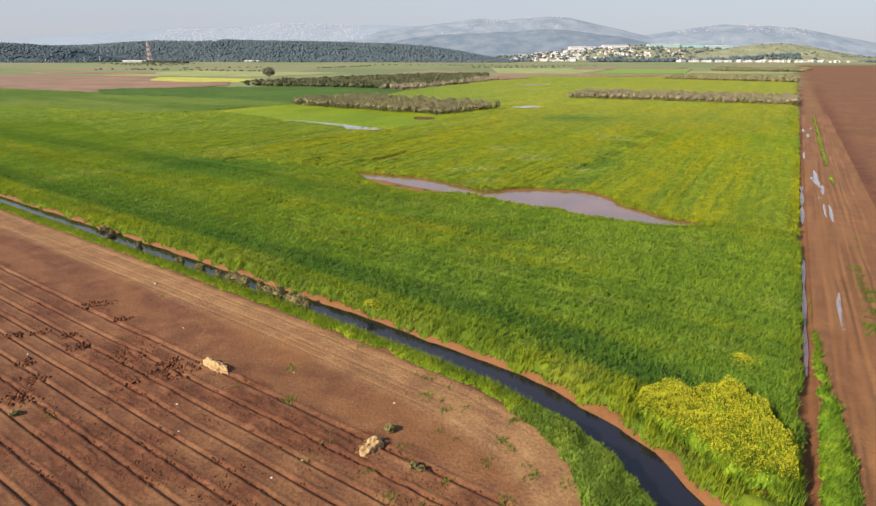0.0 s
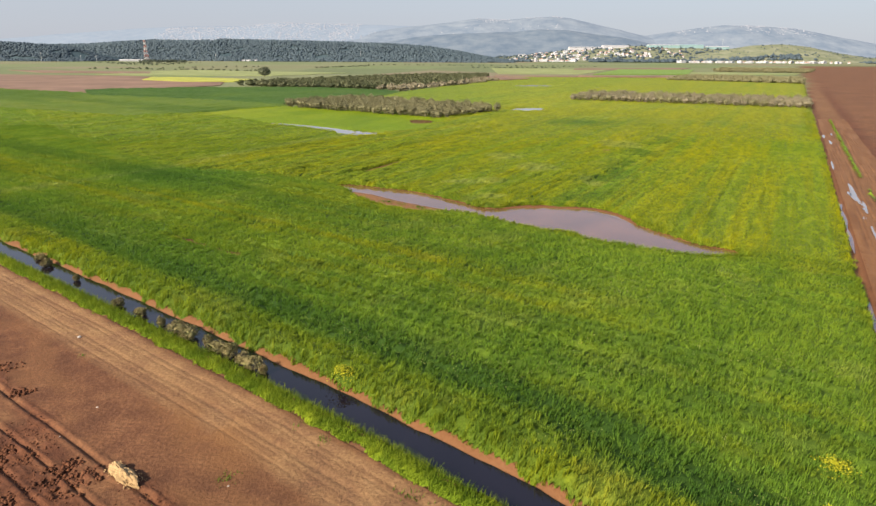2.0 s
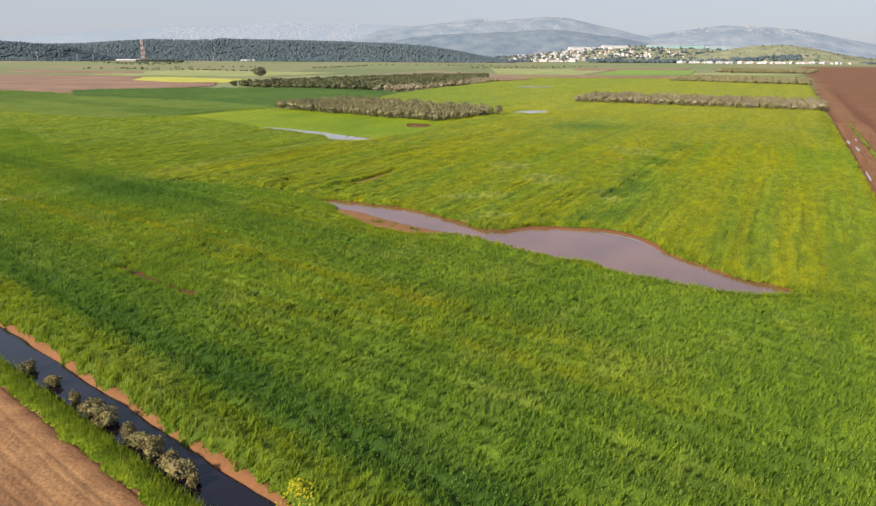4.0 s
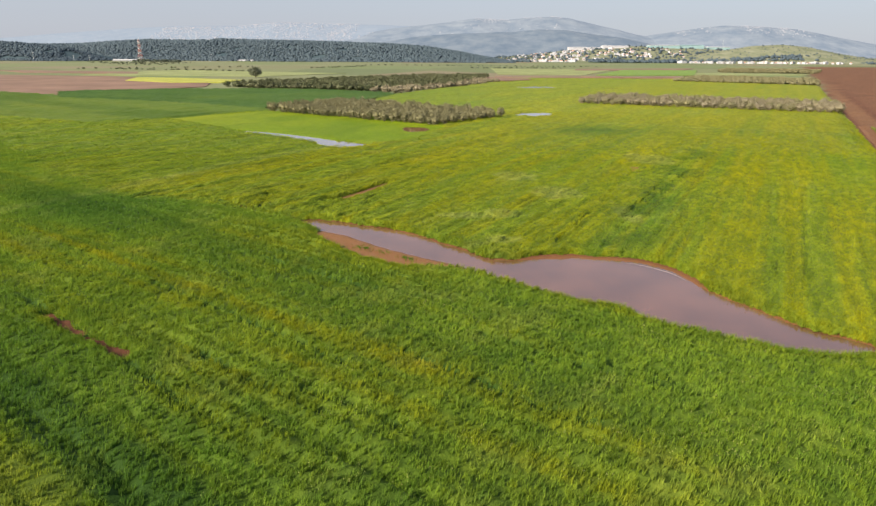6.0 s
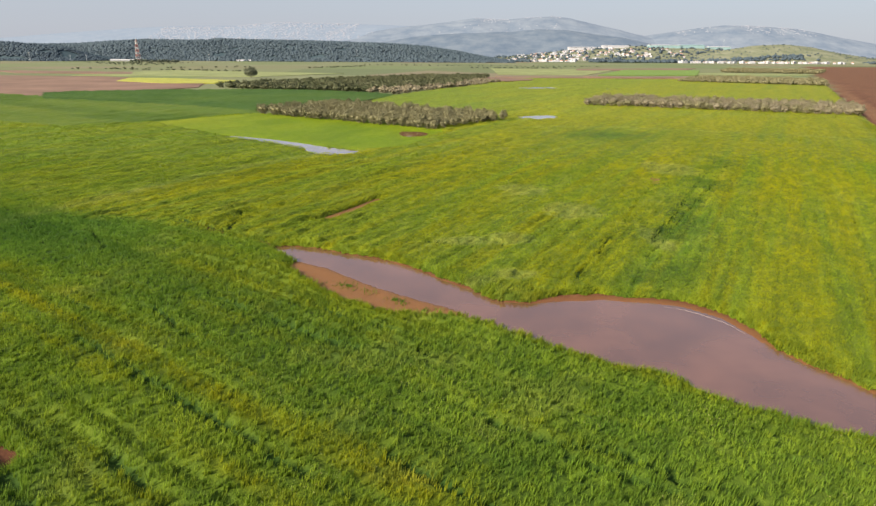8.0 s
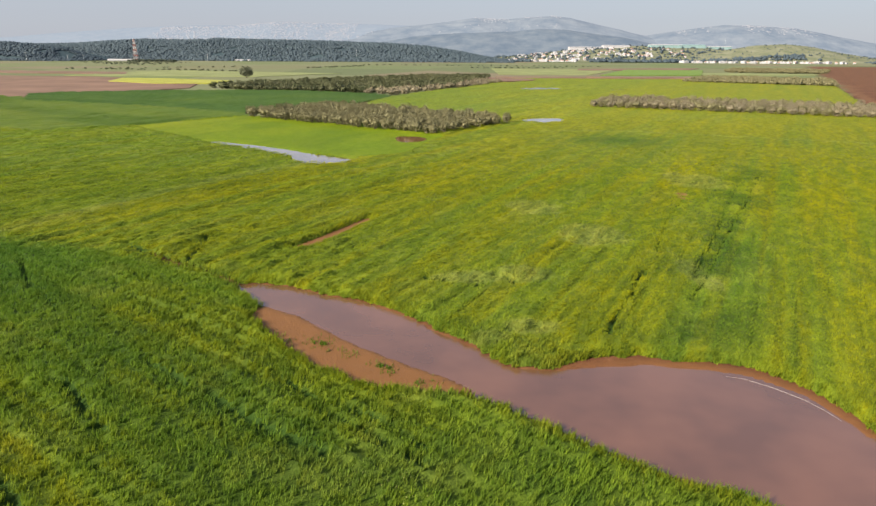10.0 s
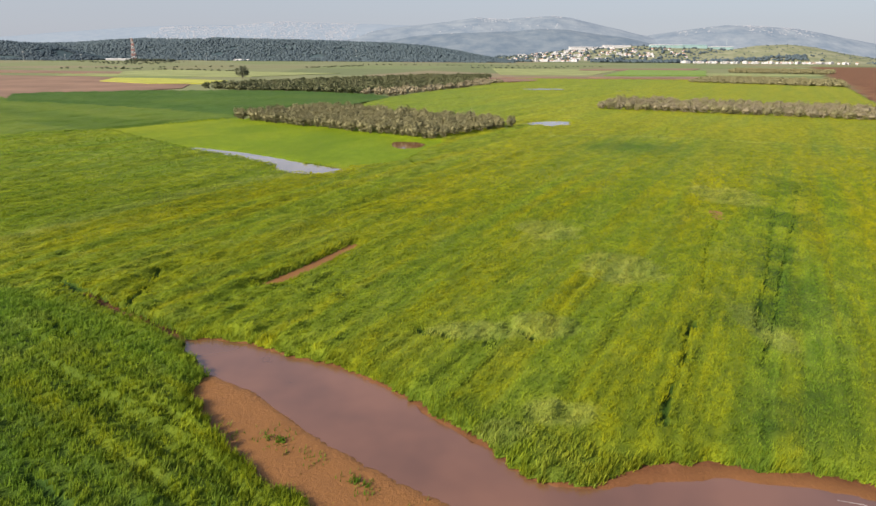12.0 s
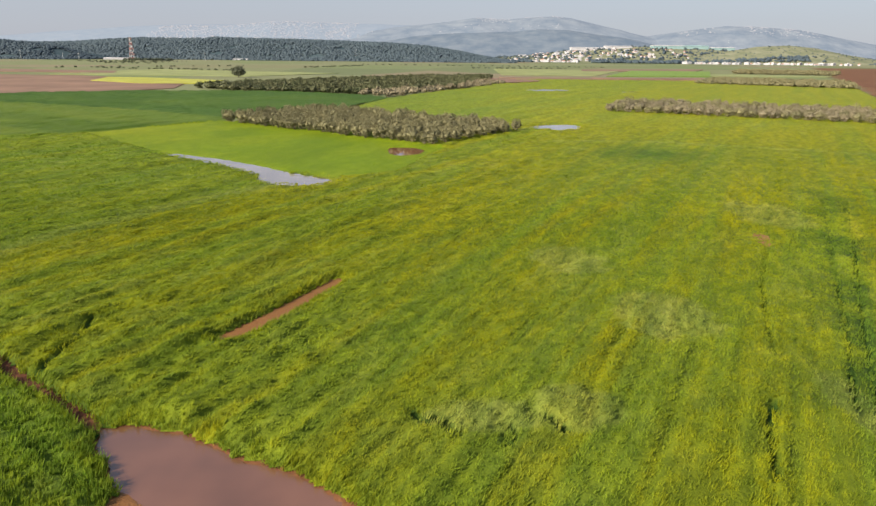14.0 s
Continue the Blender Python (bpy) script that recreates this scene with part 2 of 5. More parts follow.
def water_material(name, colour, rough=0.04, wave=0.02, ior=1.4):
    m, n, l, b = material(name, rough, 0.5)
    w = position(n, l)
    l.new(ramp(n, l, noise_tex(n, l, w, 0.15, 3), [(0.35, tuple(v * 0.8 for v in colour)), (0.65, tuple(v * 1.15 for v in colour))]), b.inputs["Base Color"])
    b.inputs["IOR"].default_value = ior
    relief(n, l, b, noise_tex(n, l, position(n, l, (1, 1.6, 1)), 2.2, 3), wave, 0.05)
    return m


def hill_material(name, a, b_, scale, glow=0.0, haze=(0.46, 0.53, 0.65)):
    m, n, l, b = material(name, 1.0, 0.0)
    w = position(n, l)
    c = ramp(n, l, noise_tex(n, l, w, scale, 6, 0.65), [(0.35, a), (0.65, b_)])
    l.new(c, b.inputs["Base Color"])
    # haze of the distance, put in as a bluish glow of the surface
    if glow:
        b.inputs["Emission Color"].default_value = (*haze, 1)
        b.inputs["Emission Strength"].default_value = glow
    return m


SOIL = soil_material()
# the lower storey is coloured darker than its leaves, for the shade between them
WHEAT_COLOURS = ((0.140, 0.222, 0.024), (0.272, 0.270, 0.006), (0.030, 0.060, 0.010), (0.34, 0.34, 0.10))
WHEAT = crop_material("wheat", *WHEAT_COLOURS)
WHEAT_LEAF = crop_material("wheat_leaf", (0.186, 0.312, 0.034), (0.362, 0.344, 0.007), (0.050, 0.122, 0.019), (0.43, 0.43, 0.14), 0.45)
MEADOW = crop_material("meadow", (0.135, 0.205, 0.008), (0.235, 0.250, 0.010), (0.0765, 0.126, 0.0072), (0.28, 0.29, 0.09))
STRIPS = crop_material("meadow_strips", (0.110, 0.165, 0.016), (0.190, 0.200, 0.020), (0.062, 0.105, 0.014), (0.24, 0.25, 0.08))
DARKCROP = crop_material("dark_crop", (0.062, 0.112, 0.020), (0.110, 0.150, 0.022), (0.042, 0.084, 0.014), (0.14, 0.17, 0.05))
VERGE_COLOURS = ((0.098, 0.186, 0.014), (0.255, 0.300, 0.020), (0.038, 0.0855, 0.0076), (0.228, 0.2945, 0.095))
VERGE = crop_material("verge_grass", *VERGE_COLOURS)
VERGE_LEAF = crop_material("verge_leaf", *VERGE_COLOURS, 0.4)
FLOWER = leaf_material("mustard_flower", (0.3096, 0.2924, 0.01032), (0.4042, 0.387, 0.01548), 1.5, 0.5)
OLIVE = leaf_material("olive_leaf", (0.1452, 0.1364, 0.066), (0.2068, 0.1892, 0.1012), 1.5, 0.2)
ALMOND = leaf_material("almond_twigs", (0.176, 0.1496, 0.1056), (0.2464, 0.2156, 0.1276), 1.5, 0.35)
GROVE = leaf_material("grove_leaf", (0.060, 0.072, 0.030), (0.108, 0.108, 0.056), 0.05, 0.4)
BARK = plain_material("bark", (0.10, 0.075, 0.055), 0.9, 0.3, 6)
STRAW = plain_material("straw", (0.3096, 0.1978, 0.0903), 0.85, 0.4, 5)
DRY = leaf_material("dry_reed", (0.1045, 0.1092, 0.03325), (0.2565, 0.1947, 0.09025), 1.8)
POND_WATER = water_material("pond_water", (0.140, 0.062, 0.034), 0.05, 0.03, 1.92)
# base colour lightened to carry part of the sky's reflection
FLOOD_WATER = water_material("flood_water", (0.21, 0.175, 0.165), 0.05, 0.02, 1.9)
DITCH_WATER = water_material("ditch_water", (0.008, 0.006, 0.010), 0.02, 0.015, 1.5)


# ---- mesh helpers ----
def mesh_object(name, verts, faces, mats, parent=None, attrs=None, index=None, shade=False):
    """A mesh from arrays: faces is an n x 3 or n x 4 array."""
    me = bpy.data.meshes.new(name)
    verts, faces = np.asarray(verts, np.float32), np.asarray(faces, np.int32)
    k = faces.shape[1]
    me.vertices.add(len(verts))
    me.vertices.foreach_set("co", verts.ravel())
    me.loops.add(faces.size)
    me.loops.foreach_set("vertex_index", faces.ravel())
    me.polygons.add(len(faces))
    me.polygons.foreach_set("loop_start", np.arange(0, faces.size, k, dtype=np.int32))
    if index is not None:
        me.polygons.foreach_set("material_index", np.asarray(index, np.int32))
    if shade:
        me.polygons.foreach_set("use_smooth", np.ones(len(faces), bool))
    for key, values in (attrs or {}).items():
        me.attributes.new(key, 'FLOAT', 'POINT').data.foreach_set("value", np.asarray(values, np.float32))
    for m in (mats if isinstance(mats, (list, tuple)) else [mats]):
        me.materials.append(m)
    me.update(calc_edges=True)
    me.validate()
    ob = new(name, me)
    if parent:
        ob.parent = parent
    return ob


def part(name, bm, mat, parent=None, label=""):
    me = bpy.data.meshes.new(name)
    bm.to_mesh(me)
    bm.free()
    me.materials.append(mat)
    ob = new(name, me)
    ob.parent = parent
    return tagged(ob, label)


def box(bm, x, y, z, sx, sy, sz, turn=0.0):
    """A box standing on z, centred on x and y."""
    r = bmesh.ops.create_cube(bm, size=1.0, matrix=Matrix.Translation((x, y, z + sz / 2)) @ Matrix.Rotation(turn, 4, 'Z') @ Matrix.Diagonal((sx, sy, sz, 1)))
    return r["verts"]


def beam(bm, a, b, r, sides=5, r2=None):
    a, b = Vector(a), Vector(b)
    m = Matrix.Translation((a + b) / 2) @ (b - a).to_track_quat('Z', 'Y').to_matrix().to_4x4()
    bmesh.ops.create_cone(bm, cap_ends=True, segments=sides, radius1=r, radius2=r if r2 is None else r2, depth=(b - a).length, matrix=m)


def grid(xs, ys):
    X, Y = np.meshgrid(xs, ys)
    nx, ny = len(xs), len(ys)
    i = np.arange(nx * ny).reshape(ny, nx)
    F = np.stack([i[:-1, :-1], i[:-1, 1:], i[1:, 1:], i[1:, :-1]], -1).reshape(-1, 4)
    return X.ravel(), Y.ravel(), F


def sheet(name, verts, faces, keep, mats, attrs, shade=True):
    """Keeps some of the faces and the corners that they use."""
    faces = faces[keep]
    used = np.zeros(len(verts), bool)
    used[faces.ravel()] = True
    number = np.cumsum(used) - 1
    return mesh_object(name, verts[used], number[faces], mats, None, {k: v[used] for k, v in attrs.items()}, shade=shade)


def steps(*stops):
    """Steps from stop to stop: (place, size) ..."""
    out = [stops[0][0]]
    for (a, s), (b, s2) in zip(stops[:-1], stops[1:]):
        x = a
        while x < b - 1e-6:
            q = (x - a) / (b - a)
            x = min(b, x + s * (s2 / s) ** q)
            out.append(x)
    return np.array(out)


# ---- ground: one sheet to the horizon ----
FX, FY = 0.59, 0.806                      # across the furrows


DUG = [(-31.4, 42.6, 0.5), (-29.8, 43.1, 0.4), (-27.7, 42.6, 0.5), (-25.8, 40.8, 0.6), (-21.6, 39.5, 0.8), (-17.9, 37.1, 0.9), (-18.1, 38.2, 0.7),
       (-26.2, 35.9, 0.6), (-25.6, 33.5, 0.7), (-28.7, 48.7, 0.8), (-25.2, 45.8, 0.5), (-16.6, 37.6, 0.5), (-28.0, 38.2, 0.5), (-19.5, 36.0, 0.4)]


def dug_over(x, y):
    """Small patches where the soil was broken up."""
    k = np.zeros(np.shape(x))
    for px_, py_, r in DUG:
        k = np.maximum(k, np.exp(-(((x - px_) / (1.35 * r)) ** 2 + ((y - py_) / r) ** 2)))
    return k * smooth(0.3, 0.55, fbm(x / 0.7, y / 0.7, 23) + 0.25 * k)


def ground_shape(x, y):
    d, side, run = line_distance(x, y, DITCH)
    w = ditch_width(run)
    near = side < 0                       # the ploughed side of the ditch
    z = 0.05 * (fbm(x / 3, y / 3, 5) - 0.5)
    # ditch
    z = z - 0.85 * (1 - smooth(0.35, 1.0, d / (w + 0.7))) * (y < 140)
    # ploughed ground beside it
    c = FX * x + FY * y + 0.25 * (fbm(x / 6, y / 6, 9) - 0.5)
    left = near & (d > 2) & (edge_right(x, y) < 0)
    till = smooth(22.3, 21.6, c) * left
    wave = np.abs(((c - 22.1) / 1.55) % 1 - 0.5) * 2                   # 0 in the furrow
    clod = fbm(x / 0.5, y / 0.5, 21) - 0.5
    z = z + till * (0.03 * wave - 0.17 * (1 - smooth(0.05, 0.30, wave)) * (0.5 + fbm(x / 4, y / 4, 3)) + 0.12 * clod * smooth(.45, .7, fbm(x / 5, y / 5, 14)))
    # track beside the ditch
    lane = left * smooth(2.6, 3.4, d) * smooth(8.2, 6.8, d)
    for rut in (3.9, 5.6):
        z = z - lane * 0.06 * np.exp(-((d - rut + 0.3 * (fbm(run / 6, d * 0, 2) - 0.5)) / 0.22) ** 2)
    # muddy road by the large field
    e = edge_right(x, y)
    away = e + 0.8 * (fbm(y / 14, x * 0, 31) - 0.5)
    road = smooth(1.6, 2.2, e) * smooth(9.5, 7.5, e)
    for rut, depth in ((2.9, 0.10), (3.6, 0.07), (4.9, 0.13), (5.5, 0.09), (6.8, 0.08)):
        z = z - road * depth * np.exp(-((away - rut) / 0.2) ** 2)
    z = z + (smooth(1.5, 2.5, e)) * 0.10 * (fbm(x / 0.8, y / 0.8, 41) - 0.5)
    z = z - 0.42 * np.exp(-((e - 0.42) / 0.34) ** 2) * (y < 150)       # side ditch
    z = z - 0.16 * left * smooth(5, 6, c) * smooth(2.5, 3.2, d) * (FY * x - FX * y < 29) * (FY * x - FX * y > -99)
    z = z - 0.12 * smooth(1.1, 1.6, e) * smooth(9.4, 8.8, e) * (y > 21) * (y < 228)
    # pond basins
    s = signed(x, y, POND)
    z = np.where(s < 1.5, np.minimum(z, 0.02 + 0.10 * s), z)
    z = np.where(s < 0, np.maximum(-0.06 + 0.3 * s, -0.4), z)
    flat = signed(x, y, MUDFLAT)
    z = np.where(flat < 0.5, np.maximum(z, -0.02 - 0.05 * smooth(-0.4, 0.5, flat) + 0.03 * (fbm(x / 1.5, y / 1.5, 53) - 0.5)), z)
    for p in (POND_B, POND_F):
        s2 = signed(x, y, p)
        z = np.where(s2 < 2, 0.04, z)
    packed = np.clip(lane * (0.5 + 0.7 * fbm(x / 2, y / 2, 8)) + 0.35 * left * smooth(21.6, 22.3, c) + 0.55 * road + 0.22 * till * smooth(0.1, 0.5, wave) + 0.30 * smooth(9, 14, e), 0, 1)
    wet = np.clip((0.35 + 0.3 * smooth(8, 18, x)) * smooth(1.6, 0.3, s) + smooth(1.0, -0.3, signed(x, y, MUDFLAT)) + 0.55 * smooth(w + 1.4, w + 0.5, d) * (y < 140), 0, 1)
    packed = np.maximum(packed, smooth(1.4, 0.6, line_distance(x, y, BARE_STRIP, 4.0)[0]))
    wet = np.maximum(wet, smooth(1.4, 0.6, line_distance(x, y, BARE_STRIP, 4.0)[0]))
    wet = np.maximum(wet, 0.5 * left * smooth(21.8, 22.8, c) * smooth(26.4, 25.2, c) * smooth(.36, .6, fbm(x / 9, y / 5, 12)))
    wet = np.maximum(wet, 0.6 * np.exp(-((e - 0.42) / 0.4) ** 2) * (y < 150))
    return z, packed, wet


gx = steps((-4800, 400), (-300, 12), (-64, 0.42), (60, 0.42), (300, 14), (4800, 400))
gy = steps((-400, 60), (20, 0.42), (114, 0.42), (140, 1.2), (500, 14), (4850, 300))
x, y, F = grid(gx, gy)
z, packed, wet = ground_shape(x, y)
plain = smooth(150, 200, y) * (1 - inside(x, y, BROWN)) * (1 - smooth(-0.5, 0.5, edge_right(x, y)) * smooth(1700, 1500, y))
ground = mesh_object("ground", np.stack([x, y, z], 1), F, SOIL, None, {"packed": packed, "wet": wet, "plain": plain}, shade=True)
tagged(ground, "red-brown valley soil, ploughed, rutted and muddy in places", "ground", kind="structure")


# ---- water ----
def pool(name, outline, z, mat, label, rag=0.0):
    bm = bmesh.new()
    out = []
    for i, (ax, ay) in enumerate(outline):
        bx, by = outline[(i + 1) % len(outline)]
        k = max(1, int(math.hypot(bx - ax, by - ay) / 0.8)) if rag else 1
        for j in range(k):
            px_, py_ = ax + (bx - ax) * j / k, ay + (by - ay) * j / k
            out.append((px_ + rag * (fbm(px_ / 1.1, py_ / 1.1, 51) - 0.5), py_ + rag * (fbm(px_ / 1.1, py_ / 1.1, 57) - 0.5)))
    f = bm.faces.new([bm.verts.new((a, b, z)) for a, b in out])
    f.normal_update()
    if f.normal.z < 0:
        f.normal_flip()
    ret = bmesh.ops.extrude_face_region(bm, geom=[f])
    low = [v for v in ret["geom"] if isinstance(v, bmesh.types.BMVert)]
    for v in low:
        v.co.z -= 0.03
    bmesh.ops.recalc_face_normals(bm, faces=bm.faces)
    bmesh.ops.triangulate(bm, faces=bm.faces)
    return tagged(part(name, bm, mat), label, "water", kind="structure")


pool("pond", POND, -0.05, POND_WATER, "muddy brown flood pond lying in the green crop", 0.9)
for outline, label in ((POND_B, "long pale flood pond at the edge of the bright meadow"), (POND_C, "small flood pond beside the olive orchard"),
                       (POND_D, "distant narrow flood pond in the green field"), (POND_E, "distant tiny flood pond in the green field"),
                       (POND_F, "brown puddle in front of the olive orchard")):
    pool("flood_pond", outline, 0.2 if outline in (POND_C, POND_D, POND_E) else 0.12, POND_WATER if outline is POND_F else FLOOD_WATER, label, 1.2)


def ribbon(name, line, half, z, mat, label, run0=0.0):
    pts = []
    for (ax, ay), (bx, by) in zip(line[:-1], line[1:]):
        k = max(1, int(math.hypot(bx - ax, by - ay) / 0.8))
        pts += [(ax + (bx - ax) * j / k, ay + (by - ay) * j / k) for j in range(k)]
    pts.append(line[-1])
    V, F = [], []
    for i, (px_, py_) in enumerate(pts):
        a, b = pts[max(0, i - 1)], pts[min(len(pts) - 1, i + 1)]
        dx, dy = b[0] - a[0], b[1] - a[1]
        q = math.hypot(dx, dy)
        h = half(i / (len(pts) - 1))
        h1, h2 = h * (1 + 0.5 * (float(fbm(i / 3.0, 0.0, 61)) - 0.5)), h * (1 + 0.5 * (float(fbm(i / 3.0, 0.0, 67)) - 0.5))
        V += [(px_ - dy / q * h1, py_ + dx / q * h1, z), (px_ + dy / q * h2, py_ - dx / q * h2, z)]
        if i:
            F.append((2 * i - 2, 2 * i - 1, 2 * i + 1, 2 * i))
    return tagged(mesh_object(name, V, F, mat), label, "water", kind="structure")


FOAM = plain_material("foam", (0.33, 0.27, 0.25), 0.7, 0.3, 3)
ribbon("foam", [(20.2, 94.6), (21.2, 94.3), (22.5, 93.2), (23.7, 91.7), (24.2, 90.6), (24.5, 89.4)], lambda s: 0.015 + 0.045 * math.sin(math.pi * s), -0.043, FOAM, "thin pale line of foam along the pond's shore")
ribbon("ditch_water", DITCH, lambda s: 1.05 + 0.3 * float(smooth(0.938, 0.988, s)), -0.32, DITCH_WATER, "dark still water in the drainage ditch")


def beside_road(e, y):
    return (0.547 * y + 3.7 + e / 0.878, y)


ribbon("side_ditch_water", [beside_road(0.40, v) for v in (37, 42, 47, 50, 54, 58, 62)], lambda s: 0.05 + 0.13 * abs(math.sin(9 * s)), -0.20, POND_WATER, "thin strip of standing water beside the crop")
ribbon("side_ditch_water", [beside_road(0.45, v) for v in (76, 78, 80, 86, 92, 96, 100)], lambda s: 0.03 + 0.26 * abs(math.sin(7.5 * s)), -0.18, POND_WATER, "thin strip of standing water beside the crop")
for spots, h in ((((3.0, 43.5), (2.95, 46), (2.9, 49), (3.1, 52)), 0.17), (((2.5, 114.5), (2.7, 109), (2.5, 104), (3.2, 99), (3.3, 93.5)), 0.42), (((2.0, 108), (2.1, 105)), 0.25),
                 (((3.2, 79), (3.2, 83), (3.1, 87)), 0.24), (((3.8, 77), (3.8, 81.5), (3.7, 86.5)), 0.26), (((2.7, 90), (2.8, 92)), 0.2), (((2.2, 164), (2.4, 168), (2.1, 172)), 0.35),
                 (((1.2, 176), (1.3, 184)), 0.3), (((3.3, 182), (3.4, 187)), 0.35), (((1.0, 128), (1.1, 138)), 0.2)):
    line = []
    for (ea, ya), (eb, yb) in zip(spots[:-1], spots[1:]):
        line += [beside_road(ea + (eb - ea) * k / 4, ya + (yb - ya) * k / 4) for k in range(4)]
    line.append(beside_road(*spots[-1]))
    ribbon("road_puddle", line, lambda s, h=h: h * (0.08 + math.sin(math.pi * min(max(s, 0.02), 0.98)) ** 0.6), 0.0, FLOOD_WATER, "muddy puddle in a wheel rut of the road")


# ---- ploughed strip, dirt track and muddy road, with their furrows and ruts ----
def soil_strip(name, V, F, keep, packed, wet, label, category):
    ob = sheet(name, V, F, keep, SOIL, {"packed": packed, "wet": wet, "plain": 0 * wet})
    return tagged(ob, label, category, kind="structure")


cc, aa, F = grid(np.arange(5.0, 33.5, 0.075), np.arange(-100, 30, 0.33))
x, y = FX * cc + FY * aa, FY * cc - FX * aa
d, side, run = line_distance(x, y, DITCH)
w = ditch_width(run)
wob = cc + 0.16 * (fbm(aa / 5, cc / 9, 9) - 0.5) + 0.9 * (fbm(cc / 2.2, 0 * cc, 7) - 0.5)
wave = np.abs(((wob - 22.0) / 1.45) % 1 - 0.5) * 2
rowid = np.floor((wob - 22.0) / 1.45 + 0.5)
deep = 0.55 + 0.75 * fbm(aa / 3.5 + 37 * rowid, rowid * 3.1, 3)
till = smooth(22.7, 21.7, cc + 0.7 * (fbm(aa / 2.5, cc / 2.5, 29) - 0.5))
rough = smooth(0.46, 0.66, fbm(aa / 6, cc / 2.5, 14)) * till
fine = fbm(x / 0.35, y / 0.35, 21) - 0.5
z = 0.02 + 0.025 * fine + till * (-0.11 * deep * (1 - smooth(0.03, 0.20, wave)) + 0.035 * np.exp(-((wave - 0.34) / 0.12) ** 2) * deep)
z = z + rough * 0.32 * np.maximum(0, fbm(x / 0.45, y / 0.45, 23) - 0.42)
lane = smooth(2.7, 3.5, d) * smooth(7.4, 6.4, d)
for rut, depth, half in ((3.8, 0.05, 0.16), (4.25, 0.035, 0.12), (5.3, 0.06, 0.18), (5.75, 0.03, 0.12), (6.4, 0.04, 0.1)):
    z = z - 0.6 * lane * depth * np.exp(-((d - rut + 0.35 * (fbm(run / 7, rut + 0 * d, 2) - 0.5)) / half) ** 2) * (0.5 + fbm(run / 3, 5 * rut + 0 * d, 4))
z = z + 0.02 * lane * (fbm(d / 0.16, run / 5, 6) - 0.5)
z = z - 0.3 * smooth(2.9, 2.2, d)
packed = np.clip(lane * (0.55 + 0.8 * (fbm(d / 0.5, run / 9, 8) - 0.3)) + (1 - till) * (0.14 + 0.16 * smooth(-60, 0, aa)) + till * (0.16 + 0.50 * smooth(-34, 0, aa) * smooth(0.1, 0.4, wave) + 0.5 * (fbm(aa / 3, cc / 1.2, 13) - 0.5)) - 0.35 * rough, 0, 1)
wet = 0.30 * (1 - till) * (1 - lane) * smooth(0.45, 0.62, fbm(aa / 7, cc / 3, 12))
dug = dug_over(x, y)
z = z + dug * 0.5 * (vnoise(x / 0.4, y / 0.4, 25) - 0.55)
packed = packed * (1 - dug)
silt = np.exp(-(((0.71 * (x + 11.8) - 0.71 * (y - 41.2)) / 4.2) ** 2 + ((0.71 * (x + 11.8) + 0.71 * (y - 41.2)) / 1.6) ** 2))
wet = np.maximum(wet, 0.9 * silt * smooth(0.2, 0.55, fbm(x / 2, y / 2, 27)))
V = np.stack([x, y, z], 1)
fc, fd, fs, fe = cc[F].mean(1), d[F].mean(1), side[F].mean(1), edge_right(x, y)[F].mean(1)
ok = (fs < 0) & (fd > 2.3) & (y[F].mean(1) > 18)
soil_strip("ploughed_field", V, F, ok & (fc <= 22.3), packed, wet, "red-brown ploughed strip with straight dark furrows", "field")
soil_strip("dirt_track", V, F, ok & (fc > 22.3), packed, wet, "smooth pale dirt track following the ditch, with wheel marks", "track")

ee, yy, F = grid(np.arange(0.95, 9.6, 0.09), np.concatenate([np.arange(20, 120, 0.35), np.arange(120, 230, 0.8)]))
x, y = 0.547 * yy + 3.7 + ee / 0.878, yy
bend = ee + 1.1 * (fbm(yy / 24 + 0.15 * ee, ee / 3, 31) - 0.5)
z = 0.03 + 0.05 * (fbm(x / 0.5, y / 0.5, 41) - 0.5) + 0.06 * (fbm(ee / 1.2, yy / 12, 43) - 0.5)
for rut, depth, half in ((1.9, 0.07, 0.14), (2.5, 0.05, 0.12), (3.0, 0.11, 0.2), (3.8, 0.10, 0.16), (4.7, 0.09, 0.13), (5.5, 0.16, 0.2), (6.1, 0.10, 0.14), (7.2, 0.08, 0.15), (8.1, 0.05, 0.12)):
    z = z + depth * 0.75 * smooth(0.35, 0.65, fbm(yy / 9, 7 * rut + 0 * ee, 45)) * (-np.exp(-((bend - rut) / half) ** 2) + 0.6 * np.exp(-((bend - rut - 2 * half) / half) ** 2))
z = z * smooth(9.6, 9.0, ee) * smooth(0.9, 1.2, ee) - 0.03
wetm = 0.30 + 0.35 * smooth(0.45, 0.7, fbm(ee / 0.9, yy / 10, 47))
soil_strip("road", np.stack([x, y, z], 1), F, np.ones(len(F), bool), np.clip(0.30 + 0.5 * (fbm(ee / 1.5, yy / 7, 49) - 0.4), 0, 1), wetm, "muddy orange-brown farm road with deep wheel ruts", "road")



